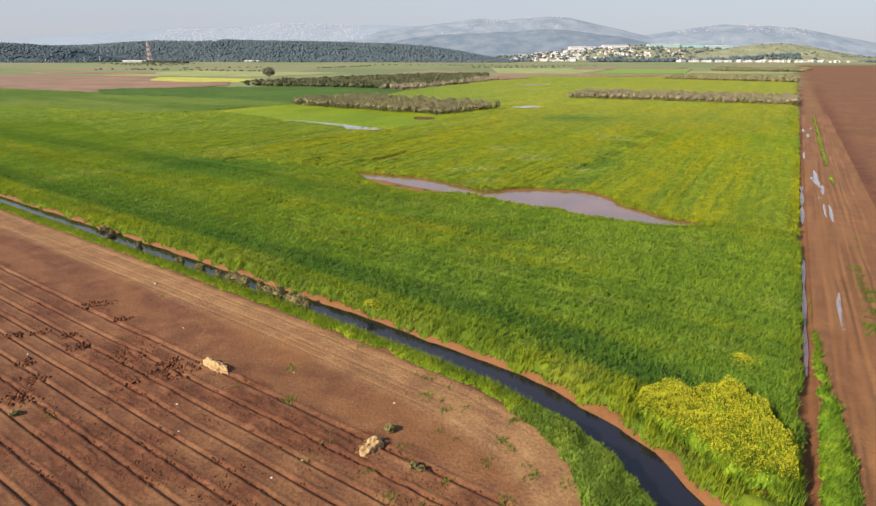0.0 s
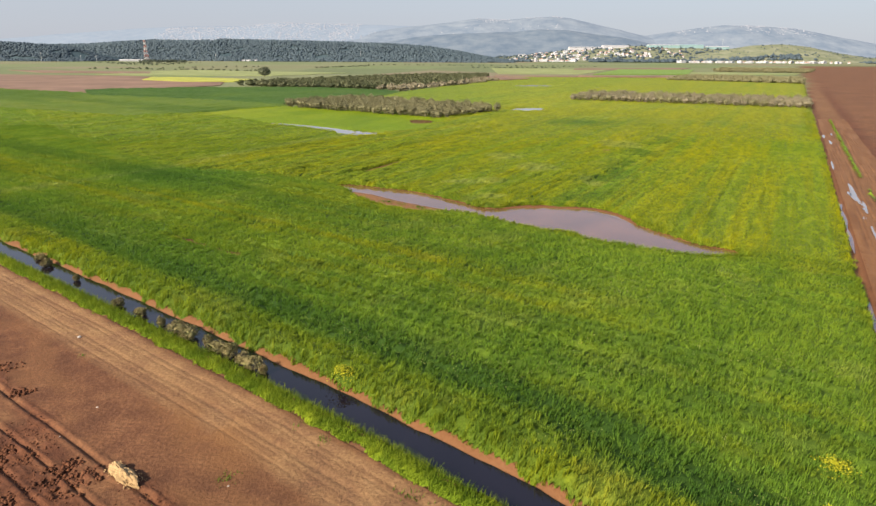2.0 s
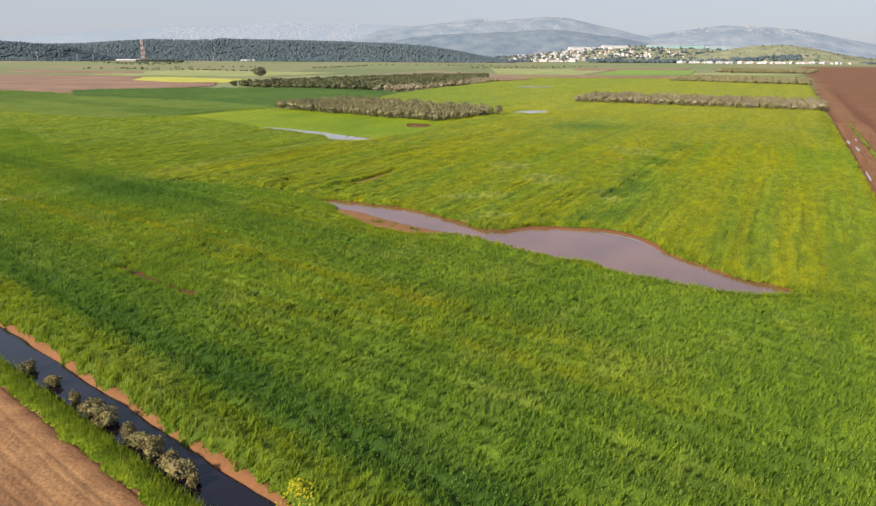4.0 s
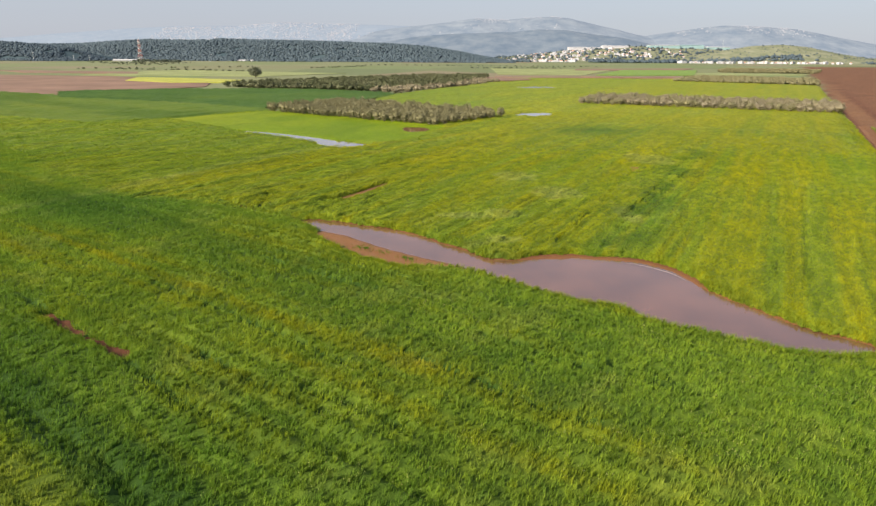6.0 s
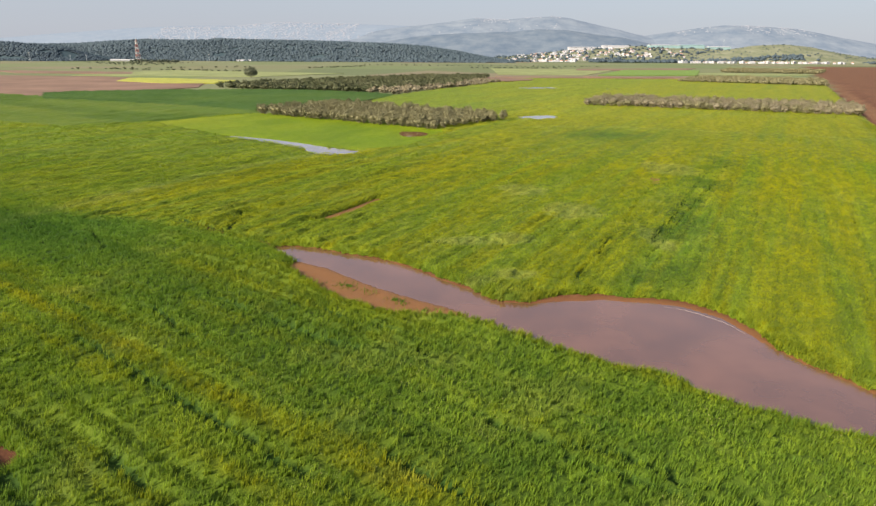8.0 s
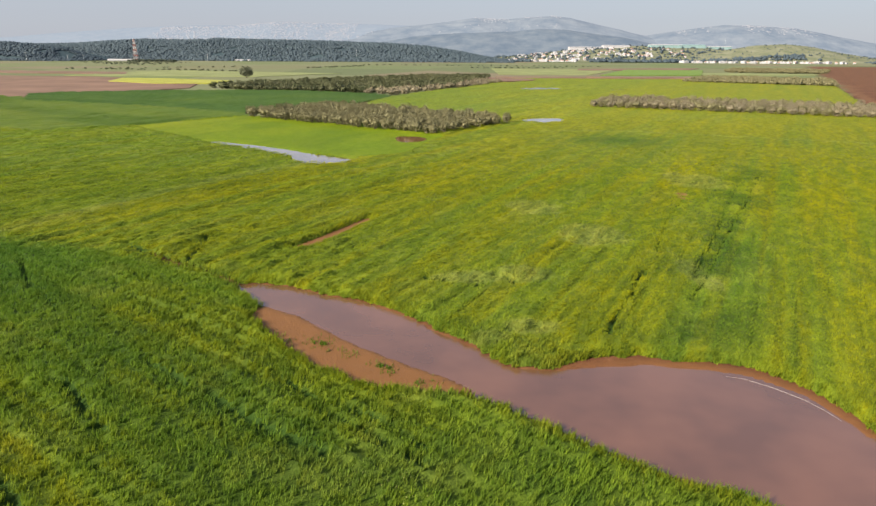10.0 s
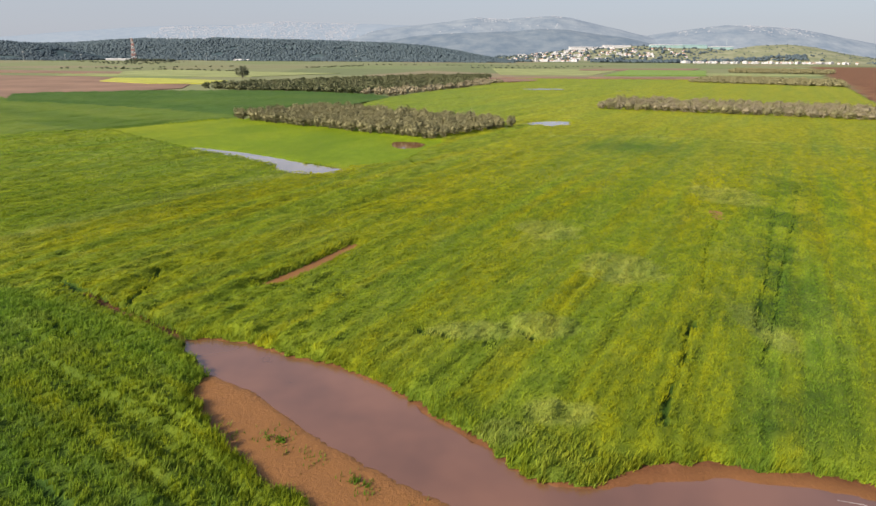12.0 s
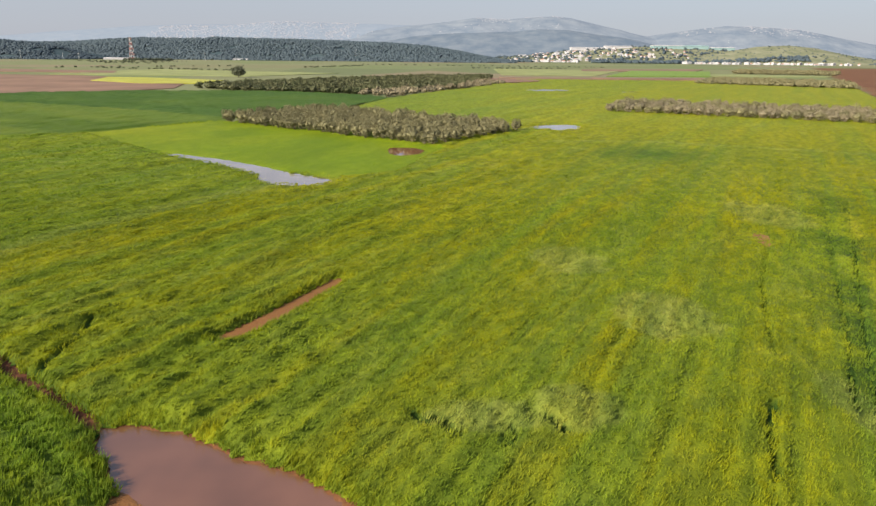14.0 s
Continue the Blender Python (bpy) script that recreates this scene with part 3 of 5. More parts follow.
# ---- crops ----
def blades(x, y, z, ripe, pale, size, wide, lean, rng, tall=None):
    """Leaning three-cornered blades, one at each place."""
    n = len(x)
    a = rng.uniform(0, 2 * math.pi, n)
    h = size * rng.uniform(0.6, 1.3, n) if tall is None else tall
    wx, wy = np.cos(a) * wide * 0.5, np.sin(a) * wide * 0.5
    lx, ly = lean[0] * h + rng.normal(0, 0.25, n) * h, lean[1] * h + rng.normal(0, 0.25, n) * h
    V = np.empty((n, 3, 3))
    V[:, 0] = np.stack([x - wx, y - wy, z], 1)
    V[:, 1] = np.stack([x + wx, y + wy, z], 1)
    V[:, 2] = np.stack([x + lx, y + ly, z + h], 1)
    return V.reshape(-1, 3), np.arange(3 * n).reshape(-1, 3), np.repeat(ripe, 3), np.repeat(pale, 3)


TRAMS = [([(-99.6, 211.4), (-96.5, 222), (-86, 233), (-77.6, 246), (-69.9, 268.8)], 0.8), ([(-34, 83.8), (-28.9, 79.9), (-24.6, 76.7), (-21.6, 74.0), (-15.6, 68.7), (-13.2, 66.4)], 0.34), ([(-30, 95.7), (-25.8, 92.3)], 0.2),
         ([(-24, 87.3), (-18.6, 83), (-13, 78.6), (-8.4, 74.9), (-6, 73), (-1.8, 70.2)], 0.28), ([(-1, 73.6), (1.2, 71.9), (3.4, 70.2), (6.1, 67.7), (8.2, 66), (10.1, 65)], 0.25),
         ([(-15.1, 73.7), (-12, 70.8)], 0.3), ([(-10.7, 69.6), (-8.2, 68.1), (-4.6, 65.5)], 0.25), ([(-6.9, 68.6), (-3.7, 66.8), (-0.8, 64.6)], 0.25),
         ([(-1.2, 81.3), (2, 79.2), (4.5, 76.8), (7.1, 75.1), (10.3, 74.1), (13, 72.7)], 0.17), ([(8, 73.6), (10, 72.5), (11.4, 71.6), (14.1, 70.3), (17.1, 68.4)], 0.18),
         ([(10.8, 74.4), (13, 71.7), (14.8, 71.4), (16.5, 69.5)], 0.15), ([(-31.2, 122.2), (-27.8, 119.6), (-22.9, 115.6), (-19.5, 113.4), (-16, 110.6)], 0.5),
         ([(-22.4, 115.6), (-22.8, 119.2), (-22.8, 121.5), (-23.7, 124.8)], 0.18), ([(-26.8, 113.3), (-23.7, 110.7)], 0.22), ([(-21.2, 92.9), (-17.8, 89.2), (-15.9, 87.4)], 0.3),
         ([(-17.3, 95.4), (-13.4, 92.3), (-10.8, 90.5), (-7.4, 87.9), (-4, 85.8)], 0.26), ([(-39, 116.9), (-33.1, 108.7), (-28.2, 104.3)], 0.2),
         ([(-4.7, 89.3), (-0.5, 86.2), (1.1, 85.1)], 0.22), ([(-8.1, 93.6), (-5.7, 91.3), (-2.1, 89.3), (1.1, 86.2)], 0.2),
         ([(14, 100), (15, 102.6), (16.9, 105.7)], 0.22), ([(17.6, 106.6), (19.4, 110.9)], 0.12), ([(19.4, 110.9), (21, 113.5)], 0.24),
         ([(24.2, 119.6), (26, 124.1), (29.4, 131.8), (36.8, 145.4), (39.8, 151.6), (49.3, 167.6), (69.8, 205.4)], 0.09),
         ([(25.1, 112.9), (29.5, 120.1), (33.1, 126.6), (40.7, 140.5), (55.8, 167.9)], 0.10), ([(22.7, 106.7), (26.9, 113.6), (30.7, 120.1), (37.8, 132), (43.5, 141.5), (57.3, 165.2)], 0.12),
         ([(0.4, 112.6), (1.4, 111.2), (1.9, 111.9), (3.0, 110.1)], 0.2), ([(5.2, 110.1), (5.4, 109.3), (5.9, 109.9), (5.6, 111.0)], 0.17), ([(7.7, 112), (8.7, 110.5)], 0.15)]
LODGED = [(19, 126, 4.2, 5.0), (4.6, 111.8, 4.0, 1.8), (9.4, 112.6, 3.0, 2.6), (5.2, 99.2, 1.8, 1.4), (8.6, 101, 2.4, 1.6), (25.5, 112, 1.5, 5), (14.5, 139, 4, 5), (43, 158, 5, 8)]
BOUND = [(-140, 230), (-95, 174), (-64, 139), (-43.7, 122.8), (-29.5, 118.2), (-16.2, 111.2), (-2, 104), (14, 96), (25, 90), (30, 77), (52, 66)]


def crop_state(x, y, coarse=1.0):
    """How ripe (yellow) and how pale the big field's crop is, and its height."""
    d, side, _ = line_distance(x, y, BOUND)
    north = smooth(-2.5, 2.5, d * side)
    big, mid = fbm(x / 16, y / 16, 71), fbm(x / 4, y / 4, 73)
    # streaks along the sowing, which follows the ditch here and the road there
    c = FX * x + FY * y
    a = FY * x - FX * y
    s = UY * x - UX * y
    along = UX * x + UY * y
    row_a = fbm(c / 1.3, a / 22, 81)
    row_b = fbm(s / (1.4 * coarse), along / (48 * coarse), 83)
    dd, ds, _ = line_distance(x, y, DITCH)
    fringe = smooth(6.0, 3.2, dd)
    ripe_a = 0.12 + 0.10 * smooth(40, 50, c) + 0.26 * smooth(0.46, 0.70, row_a) * smooth(0.35, 0.6, fbm(x / 11, y / 11, 85)) + 0.15 * (mid - 0.5) + 0.36 * fringe
    cw = c + 3 * (big - 0.5) + 1.5 * (row_a - 0.5)
    band = smooth(48.5, 53, cw) * smooth(61.5, 58, cw) * smooth(22, 8, x) * (0.45 + 1.1 * smooth(0.35, 0.62, row_a))
    shore = np.exp(-((c - 72.5) / 2.6) ** 2) * smooth(-30, -18, x) * smooth(6, -2, x)
    ripe_a = ripe_a + 0.24 * band + 0.36 * shore + 0.30 * smooth(70, 82, c) * smooth(-6, 12, x)
    patch = np.exp(-(((x + 43) / 11) ** 2 + ((y - 116) / 9) ** 2))         # dense dark stand at the bend
    ripe_a = ripe_a - 0.35 * patch
    fine = fbm(s / (0.5 * coarse), along / (9 * coarse), 89)
    ripe_b = 0.68 + 0.36 * (smooth(0.36, 0.64, row_b) - 0.5) + 0.22 * (big - 0.5) + 0.06 * (mid - 0.5) + 0.16 * (fine - 0.5)
    ripe_b = ripe_b + 0.28 * smooth(0.52, 0.72, fbm(s / 3, along / 50, 87)) * smooth(110, 140, y) * smooth(-8, 4, x)
    ripe_b = ripe_b - 0.30 * np.exp(-((s + 30.6 + 2 * (big - 0.5)) / 3.2) ** 2) * (0.5 + fbm(s / 3, along / 16, 97)) * smooth(190, 160, along) - 0.40 * np.exp(-(((x - 44) / 11) ** 2 + ((y - 208) / 9) ** 2))
    ripe_b = ripe_b + 0.30 * np.exp(-((along - 200) / 10) ** 2) * smooth(-42, -28, s) + 0.25 * np.exp(-(((x - 9) / 8) ** 2 + ((y - 199) / 6) ** 2))
    west = smooth(6, -12, x + 70 - 0.52 * (y - 90))                   # beyond the pale line, towards the west
    ripe_b = ripe_b * (1 - 0.40 * west)
    ripe = ripe_a * (1 - north) + ripe_b * north
    pale = 0.12 * smooth(0.52, 0.8, fbm(s / 2.2, along / 4, 91)) * north * smooth(88, 120, y) + 0.15 * smooth(0.6, 0.75, mid) * (1 - north)
    pl, _, _ = line_distance(x, y, [(-64.6, 100.5), (-57, 109), (-50.4, 119), (-45.4, 129.5), (-40, 143), (-28.7, 166), (-14, 184)])
    pale = pale + 0.28 * np.exp(-(pl / 1.6) ** 2)
    pl, pside, _ = line_distance(x, y, [(30, 226), (43.5, 227.5), (57, 226), (70.3, 219.5), (82.3, 214.3), (110, 202)])
    pale = pale + 0.35 * np.exp(-(pl / 1.3) ** 2)
    ripe = ripe + 0.22 * smooth(1, 4, pl * pside) * north * smooth(10, 40, x)
    tangle = np.zeros(np.shape(x))
    for px_, py_, ra, rb in LODGED:
        tangle = np.maximum(tangle, np.exp(-(((x - px_) / ra) ** 2 + ((y - py_) / rb) ** 2)))
    tangle = smooth(0.30, 0.62, tangle * (0.55 + 0.9 * fbm(x / 1.2, y / 1.2, 107)))
    pale = pale + 0.38 * tangle
    gap = np.exp(-((dd - 6.4 - 1.2 * (mid - 0.5)) / 0.55) ** 2) * (1 - north) * smooth(0.36, 0.56, fbm(x / 6, y / 6, 93))
    lodge = np.maximum(smooth(4, -12, x - 0.35 * (y - 118)), tangle)
    clump = fbm(x / (0.7 * coarse), y / (0.7 * coarse), 111, 2) - 0.5
    swing = c + 2.4 * (fbm(a / 12, c / 4, 79) - 0.5)
    ridge = 0.13 * np.cos(swing * 2 * math.pi / 1.3) + 0.9 * (fbm(c / 1.0, a / 20, 80, 2) - 0.5)
    waves = 0.7 * (fbm(s / (0.9 * coarse), along / (6.5 * coarse), 103, 2) - 0.5) + 0.55 * (fbm(s / (0.7 * coarse), along / (1.5 * coarse), 104, 2) - 0.5)
    rows = fbm(s / (0.6 * coarse), along / (16 * coarse), 105, 2) - 0.5
    h_a = 0.70 + 0.16 * fringe - 0.34 * gap + (0.62 + 0.40 * shore) * ridge * smooth(0.30, 0.62, fbm(c / 4, a / 16, 77) + 0.4 * shore) + 0.24 * clump
    h_b = 0.62 + lodge * (0.95 * waves + 0.22 * clump) + (1 - lodge) * (0.46 * rows + 0.10 * clump)
    h = h_a * (1 - north) + h_b * north
    h = h * (1 - 0.5 * smooth(6, 14, x) * smooth(5.5, 1.0, signed(x, y, POND)) * (1 - north))
    return np.clip(ripe, 0, 1), np.clip(pale, 0, 1), np.clip(h, 0.12, 1.3)


def lush_strip(x, y):
    """The dense dark strip behind the grassy edge of the ditch, and darker patches."""
    d, side, _ = line_distance(x, y, DITCH)
    strip = smooth(4.2, 5.8, d) * smooth(10.5, 7.0, d) * (0.75 + 0.6 * fbm(x / 3, y / 3, 171))
    c, a, s = FX * x + FY * y, FY * x - FX * y, UY * x - UX * y
    bands = 0.20 * smooth(0.52, 0.34, fbm(c / 2.2, a / 45, 177)) + 0.30 * np.exp(-(((x + 43) / 11) ** 2 + ((y - 116) / 9) ** 2))
    east = 0.55 * np.exp(-((s + 30.6) / 3.6) ** 2) * smooth(0.40, 0.62, fbm(x / 4, y / 5, 179)) * smooth(200, 150, y) + 0.45 * np.exp(-(((x - 44) / 11) ** 2 + ((y - 208) / 9) ** 2))
    bands = bands + 0.26 * smooth(61, 64, c) * smooth(71, 68.5, c) * smooth(6, -8, x)
    nn = northern(x, y)
    return np.clip((0.52 * strip + bands) * (1 - nn) + east * nn, 0, 1)


def northern(x, y):
    d, side, _ = line_distance(x, y, BOUND)
    return smooth(-2.5, 2.5, d * side)


def bank_foot(x, y):
    d, side, run = line_distance(x, y, DITCH)
    return -0.85 * (1 - smooth(0.35, 1.0, d / (ditch_width(run) + 0.7))) * (y < 140)


def crop_cover(x, y):
    """How far a place lies within the standing crop: distance to the nearest bare place."""
    d, side, run = line_distance(x, y, DITCH)
    w = ditch_width(run)
    rag = 1.1 * (fbm(x / 1.3, y / 1.3, 95) - 0.5)
    m = np.where(side > 0, d, -d) - w - 0.34
    m = np.minimum(m, -edge_right(x, y) + 0.1)
    s = signed(x, y, POND)
    m = np.minimum(m, s - 0.05 - (0.5 + 0.9 * fbm(x / 2.2, y / 2.2, 55)) * smooth(8, 13, x) * smooth(86, 92, y))
    m = np.minimum(m, signed(x, y, MUDFLAT))
    m = np.minimum(m, signed(x, y, MUSTARD))
    for p in (POND_B, POND_C, POND_F):
        m = np.minimum(m, signed(x, y, p) + 0.6)
    for p in (POND_D, POND_E):
        m = np.minimum(m, signed(x, y, p) + 0.5)
    strip = line_distance(x, y, BARE_STRIP, 4.0)[0]
    m = np.minimum(m, 0.9 * (strip - 0.62))
    b, _, _ = line_distance(x, y, [(-29.5, 80.3), (-24.5, 76.6), (-20.3, 73.5)], 4.0)
    gully = line_distance(x, y, [(-27.8, 119.6), (-22.9, 115.6), (-19.5, 113.4), (-16.4, 111.0)], 4.0)[0]
    m = np.minimum(m, 2.5 * (gully - 0.28))
    return np.minimum(m + rag * smooth(0.8, 2.0, strip), b - 0.3 + rag)


def zone(x, y):
    """0: the large field, 1: the bright meadow, 2: the western fields, 3: dark crop, 4: bare."""
    return np.select([inside(x, y, BRIGHT), inside(x, y, DARK), inside(x, y, BROWN), inside(x, y, WESTERN)], [1, 3, 4, 2], 0)


def trams(x, y):
    t = np.zeros(np.shape(x))
    wob = fbm(y / 1.5, x / 1.5, 99)
    for line, half in TRAMS:
        d, _, run = line_distance(x + 0.5 * (wob - 0.5), y, line, 2.0)
        t = np.maximum(t, np.exp(-(d / (0.95 * half + 0.05)) ** 2) * 1.1 * (0.35 + 0.65 * smooth(0.30, 0.55, fbm(run / 1.9, run * 0 + x * 0.02, 101))))
    return np.clip(t, 0, 1)


rng = np.random.default_rng(7)


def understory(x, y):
    """How far the lower storey is sunk and darkened as shade: only where the leaves stand as tufts."""
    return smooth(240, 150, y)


def whole_state(x, y):
    """The crop's state, with broader forms farther off."""
    near, far, k = crop_state(x, y), crop_state(x, y, 2.2), smooth(120, 143, y)
    return [a + (b - a) * k for a, b in zip(near, far)]


def low_crop(x, y, h, m, t):
    """The dense lower storey of the crop."""
    under = understory(x, y)
    drop = (0.30 - 0.18 * northern(x, y)) * under
    return bank_foot(x, y) + np.where(m > 0, np.maximum(0.04, (h - drop)) * smooth(0.0, 1.0, m) * (1 - 0.92 * t) + 0.02, -0.02)


def crop_sheet(xs, ys, label):
    x, y, F = grid(xs, ys)
    ripe, pale, h = whole_state(x, y)
    m, t = crop_cover(x, y), trams(x, y)
    keep = (m[F] > -0.1).all(1)
    # shade between the leaves and in the tram lines is added to the colour
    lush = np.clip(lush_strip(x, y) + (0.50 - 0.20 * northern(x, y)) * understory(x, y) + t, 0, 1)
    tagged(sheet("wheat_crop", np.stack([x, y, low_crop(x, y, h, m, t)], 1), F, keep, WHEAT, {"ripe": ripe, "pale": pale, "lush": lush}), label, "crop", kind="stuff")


# the near part, standing in detail
crop_sheet(np.arange(-66, 82, 0.27), np.arange(19, 143.6, 0.27), "large field of knee-high green wheat, lodged and yellowing in streaks")
crop_sheet(np.arange(-118.2, -65.5, 0.6), np.arange(70, 143.7, 0.6), "western end of the wheat beside the ditch")


def scatter(count, x0, x1, y0, y1, test):
    out_x, out_y = rng.uniform(x0, x1, count), rng.uniform(y0, y1, count)
    ok = test(out_x, out_y)
    return out_x[ok], out_y[ok]


def in_view(x, y):
    return np.abs(x - 2) < 0.80 * (y + 14)


def tufts(name, count, area, test, leaves, wide, label):
    """Tufts of leaning leaves that stand above the lower storey."""
    tx, ty = scatter(count, *area, lambda a, b: in_view(a, b) & (edge_right(a, b) < 0.1) & (zone(a, b) == 0) & test(a, b))
    m, t = crop_cover(tx, ty), trams(tx, ty)
    ok = (m > 0.03) & (rng.uniform(0, 1, len(tx)) > 1.1 * smooth(0.45, 0.85, t))
    tx, ty, m, t = tx[ok], ty[ok], m[ok], t[ok]
    ripe, pale, h = whole_state(tx, ty)
    nn, under = northern(tx, ty), understory(tx, ty)
    ripe = np.clip(ripe + 0.10 * smooth(1.6, 0.2, m) + rng.normal(0.0, 0.05, len(tx)), 0, 1)
    lush = np.clip(lush_strip(tx, ty) + rng.normal(0, 0.07, len(tx)), 0, 1)
    foot = low_crop(tx, ty, h, m, t) - 0.05
    tall = (h - (foot - bank_foot(tx, ty))) * smooth(-0.3, 0.6, m) + 0.06
    tall = np.maximum(tall, 0.20 - 0.08 * nn * smooth(-20, 5, tx)) * rng.uniform(0.88, 1.15, len(tx)) * (0.6 + 0.4 * under)
    big = wide * (0.75 + 0.5 * smooth(60, 140, ty) + 1.6 * smooth(150, 240, ty))
    s_ = fbm(tx / 1.4, ty / 1.4, 109) * 2 - 1 + rng.normal(0, 0.35, len(tx))
    lx, ly = 0.22 + nn * (0.2 + 0.5 * s_), 0.10 + nn * (0.3 + 0.5 * s_)
    tx, ty, foot, tall, big, ripe, pale, lush, lx, ly = (np.repeat(v, leaves) for v in (tx, ty, foot, tall, big, ripe, pale, lush, lx, ly))
    n = len(tx)
    ang, rad, wa = rng.uniform(0, 6.283, n), rng.uniform(0.02, 1.9, n) * big, rng.uniform(0, 6.283, n)
    ox, oy = np.cos(ang) * rad, np.sin(ang) * rad
    high = tall * rng.uniform(0.6, 1.1, n)
    V = np.empty((n, 3, 3))
    V[:, 0] = np.stack([tx + ox - np.cos(wa) * big * 0.5, ty + oy - np.sin(wa) * big * 0.5, foot], 1)
    V[:, 1] = np.stack([tx + ox + np.cos(wa) * big * 0.5, ty + oy + np.sin(wa) * big * 0.5, foot], 1)
    V[:, 2] = np.stack([tx + ox * 1.9 + lx * high, ty + oy * 1.9 + ly * high, foot + high], 1)
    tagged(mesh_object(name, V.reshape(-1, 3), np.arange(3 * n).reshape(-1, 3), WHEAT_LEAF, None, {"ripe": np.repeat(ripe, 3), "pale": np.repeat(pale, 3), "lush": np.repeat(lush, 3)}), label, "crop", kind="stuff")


tufts("wheat_tufts", 470000, (-150, 60, 24, 190), lambda a, b: northern(a, b) < 0.5, 7, 0.085, "dense tufts of dark green wheat between ditch and pond")
tufts("wheat_tufts", 400000, (-160, 100, 60, 175), lambda a, b: (rng.uniform(0, 1, len(a)) > smooth(146, 178, b)) & (northern(a, b) >= 0.5), 6, 0.072, "leaning wheat leaves over the large yellow-green field")
tufts("wheat_tufts", 130000, (-190, 140, 144, 290), lambda a, b: rng.uniform(0, 1, len(a)) < smooth(144, 178, b) * smooth(290, 225, b), 4, 0.12, "leaning wheat leaves on the far part of the field")

# taller thin grass where the crop ends at ditch and pond
ex, ey = scatter(900000, -84, 40, 22, 116, lambda a, b: in_view(a, b) & (edge_right(a, b) < 0.1))
m = crop_cover(ex, ey)
dd, ds, _ = line_distance(ex, ey, DITCH)
ok = (m > -0.02) & (m < 1.4) & ((dd < 4.5) | (m < 1.1))
ex, ey, m, dd = ex[ok], ey[ok], m[ok], dd[ok]
ripe, pale, h = crop_state(ex, ey)
ditchside = dd < 4
V, F, r, p = blades(ex, ey, bank_foot(ex, ey) + 0.34 * smooth(0, 1.3, m), np.clip(np.where(ditchside, 0.30, ripe) + rng.normal(0, 0.15, len(ex)), 0, 1), pale * 0.5, 0.46, 0.045, (0.05, -0.12), rng)
tagged(mesh_object("edge_grass", V, F, WHEAT_LEAF, None, {"ripe": r, "pale": p}), "thin upright grass where the crop meets the water", "grass", kind="stuff")

# small white blossoms among the crop
ex, ey = scatter(14000, -10, 40, 34, 84, lambda a, b: (crop_cover(a, b) > 0.5) & (northern(a, b) < 0.5) & (fbm(a / 4, b / 2.5, 161) > 0.60))
_, _, h = crop_state(ex, ey)
V, F, r, p = blades(ex, ey, h + 0.02, 0 * ex + 0.9, 0 * ex + 1.0, 0.07, 0.07, (0, 0), rng)
tagged(mesh_object("white_blossoms", V, F, WHEAT_LEAF, None, {"ripe": r, "pale": p}), "tiny pale blossoms scattered among the green wheat", "flowers", kind="stuff")

# the farther part, coarser
x, y, F = grid(np.arange(-330, 360, 0.9), np.concatenate([np.arange(142.4, 200, 0.6), np.arange(200, 262, 1.1), np.arange(262, 640, 2.6)]))
ripe, pale, h = whole_state(x, y)
# the far crop is paled slightly, standing in for distance haze
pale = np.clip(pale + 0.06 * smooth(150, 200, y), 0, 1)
m = crop_cover(x, y)
zn = zone(x, y)
low = 0.25 + 0.75 * smooth(0, 3.5, np.where(y > 170, m, 9))
z = low * np.where(m > 0, np.where(zn == 1, 0.3 + 0.1 * (h - 0.6), (h - (0.30 - 0.18 * northern(x, y)) * understory(x, y)) * (1 - 0.8 * trams(x, y))), 0.02)
xc, yc, mc = x[F].mean(1), y[F].mean(1), m[F].mean(1)
zc = zone(xc, yc)
gd, gs, _ = line_distance(xc, yc, GROVE_EDGE)
field = (mc > 0) & ((zc > 0) | (yc < 238 + 0.45 * np.clip(-102 - xc, 0, 400)) | (gs < 0)) & ~(edge_right(xc, yc) > 0)
# holds the same painted shade between leaves and along the tram lines
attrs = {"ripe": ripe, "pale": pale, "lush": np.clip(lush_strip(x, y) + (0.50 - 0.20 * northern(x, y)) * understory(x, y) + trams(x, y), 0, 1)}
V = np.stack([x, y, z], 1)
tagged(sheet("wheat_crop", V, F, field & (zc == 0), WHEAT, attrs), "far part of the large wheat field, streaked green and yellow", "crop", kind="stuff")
bright_ripe = np.clip(0.25 + 0.6 * (fbm(x / 14, y / 14, 121) - 0.4) + 0.5 * smooth(-50, -80, x), 0, 1)
tagged(sheet("meadow", V, F, field & (zc == 1), MEADOW, {"lush": 0.35 * smooth(0.5, 0.7, fbm(x / 12, y / 20, 131)), "ripe": bright_ripe, "pale": pale * 0.2}), "smooth bright green meadow round the flood pond", "meadow", kind="stuff")
tagged(sheet("dark_crop", V, F, field & (zc == 3), DARKCROP, {"lush": 0.5 * smooth(0.45, 0.65, fbm(x / 24, y / 12, 129)), "ripe": np.clip(1.2 * (fbm(x / 30, y / 18, 127) - 0.4), 0, 1), "pale": 0 * pale}), "dense dark green crop behind the orchard", "crop", kind="stuff")
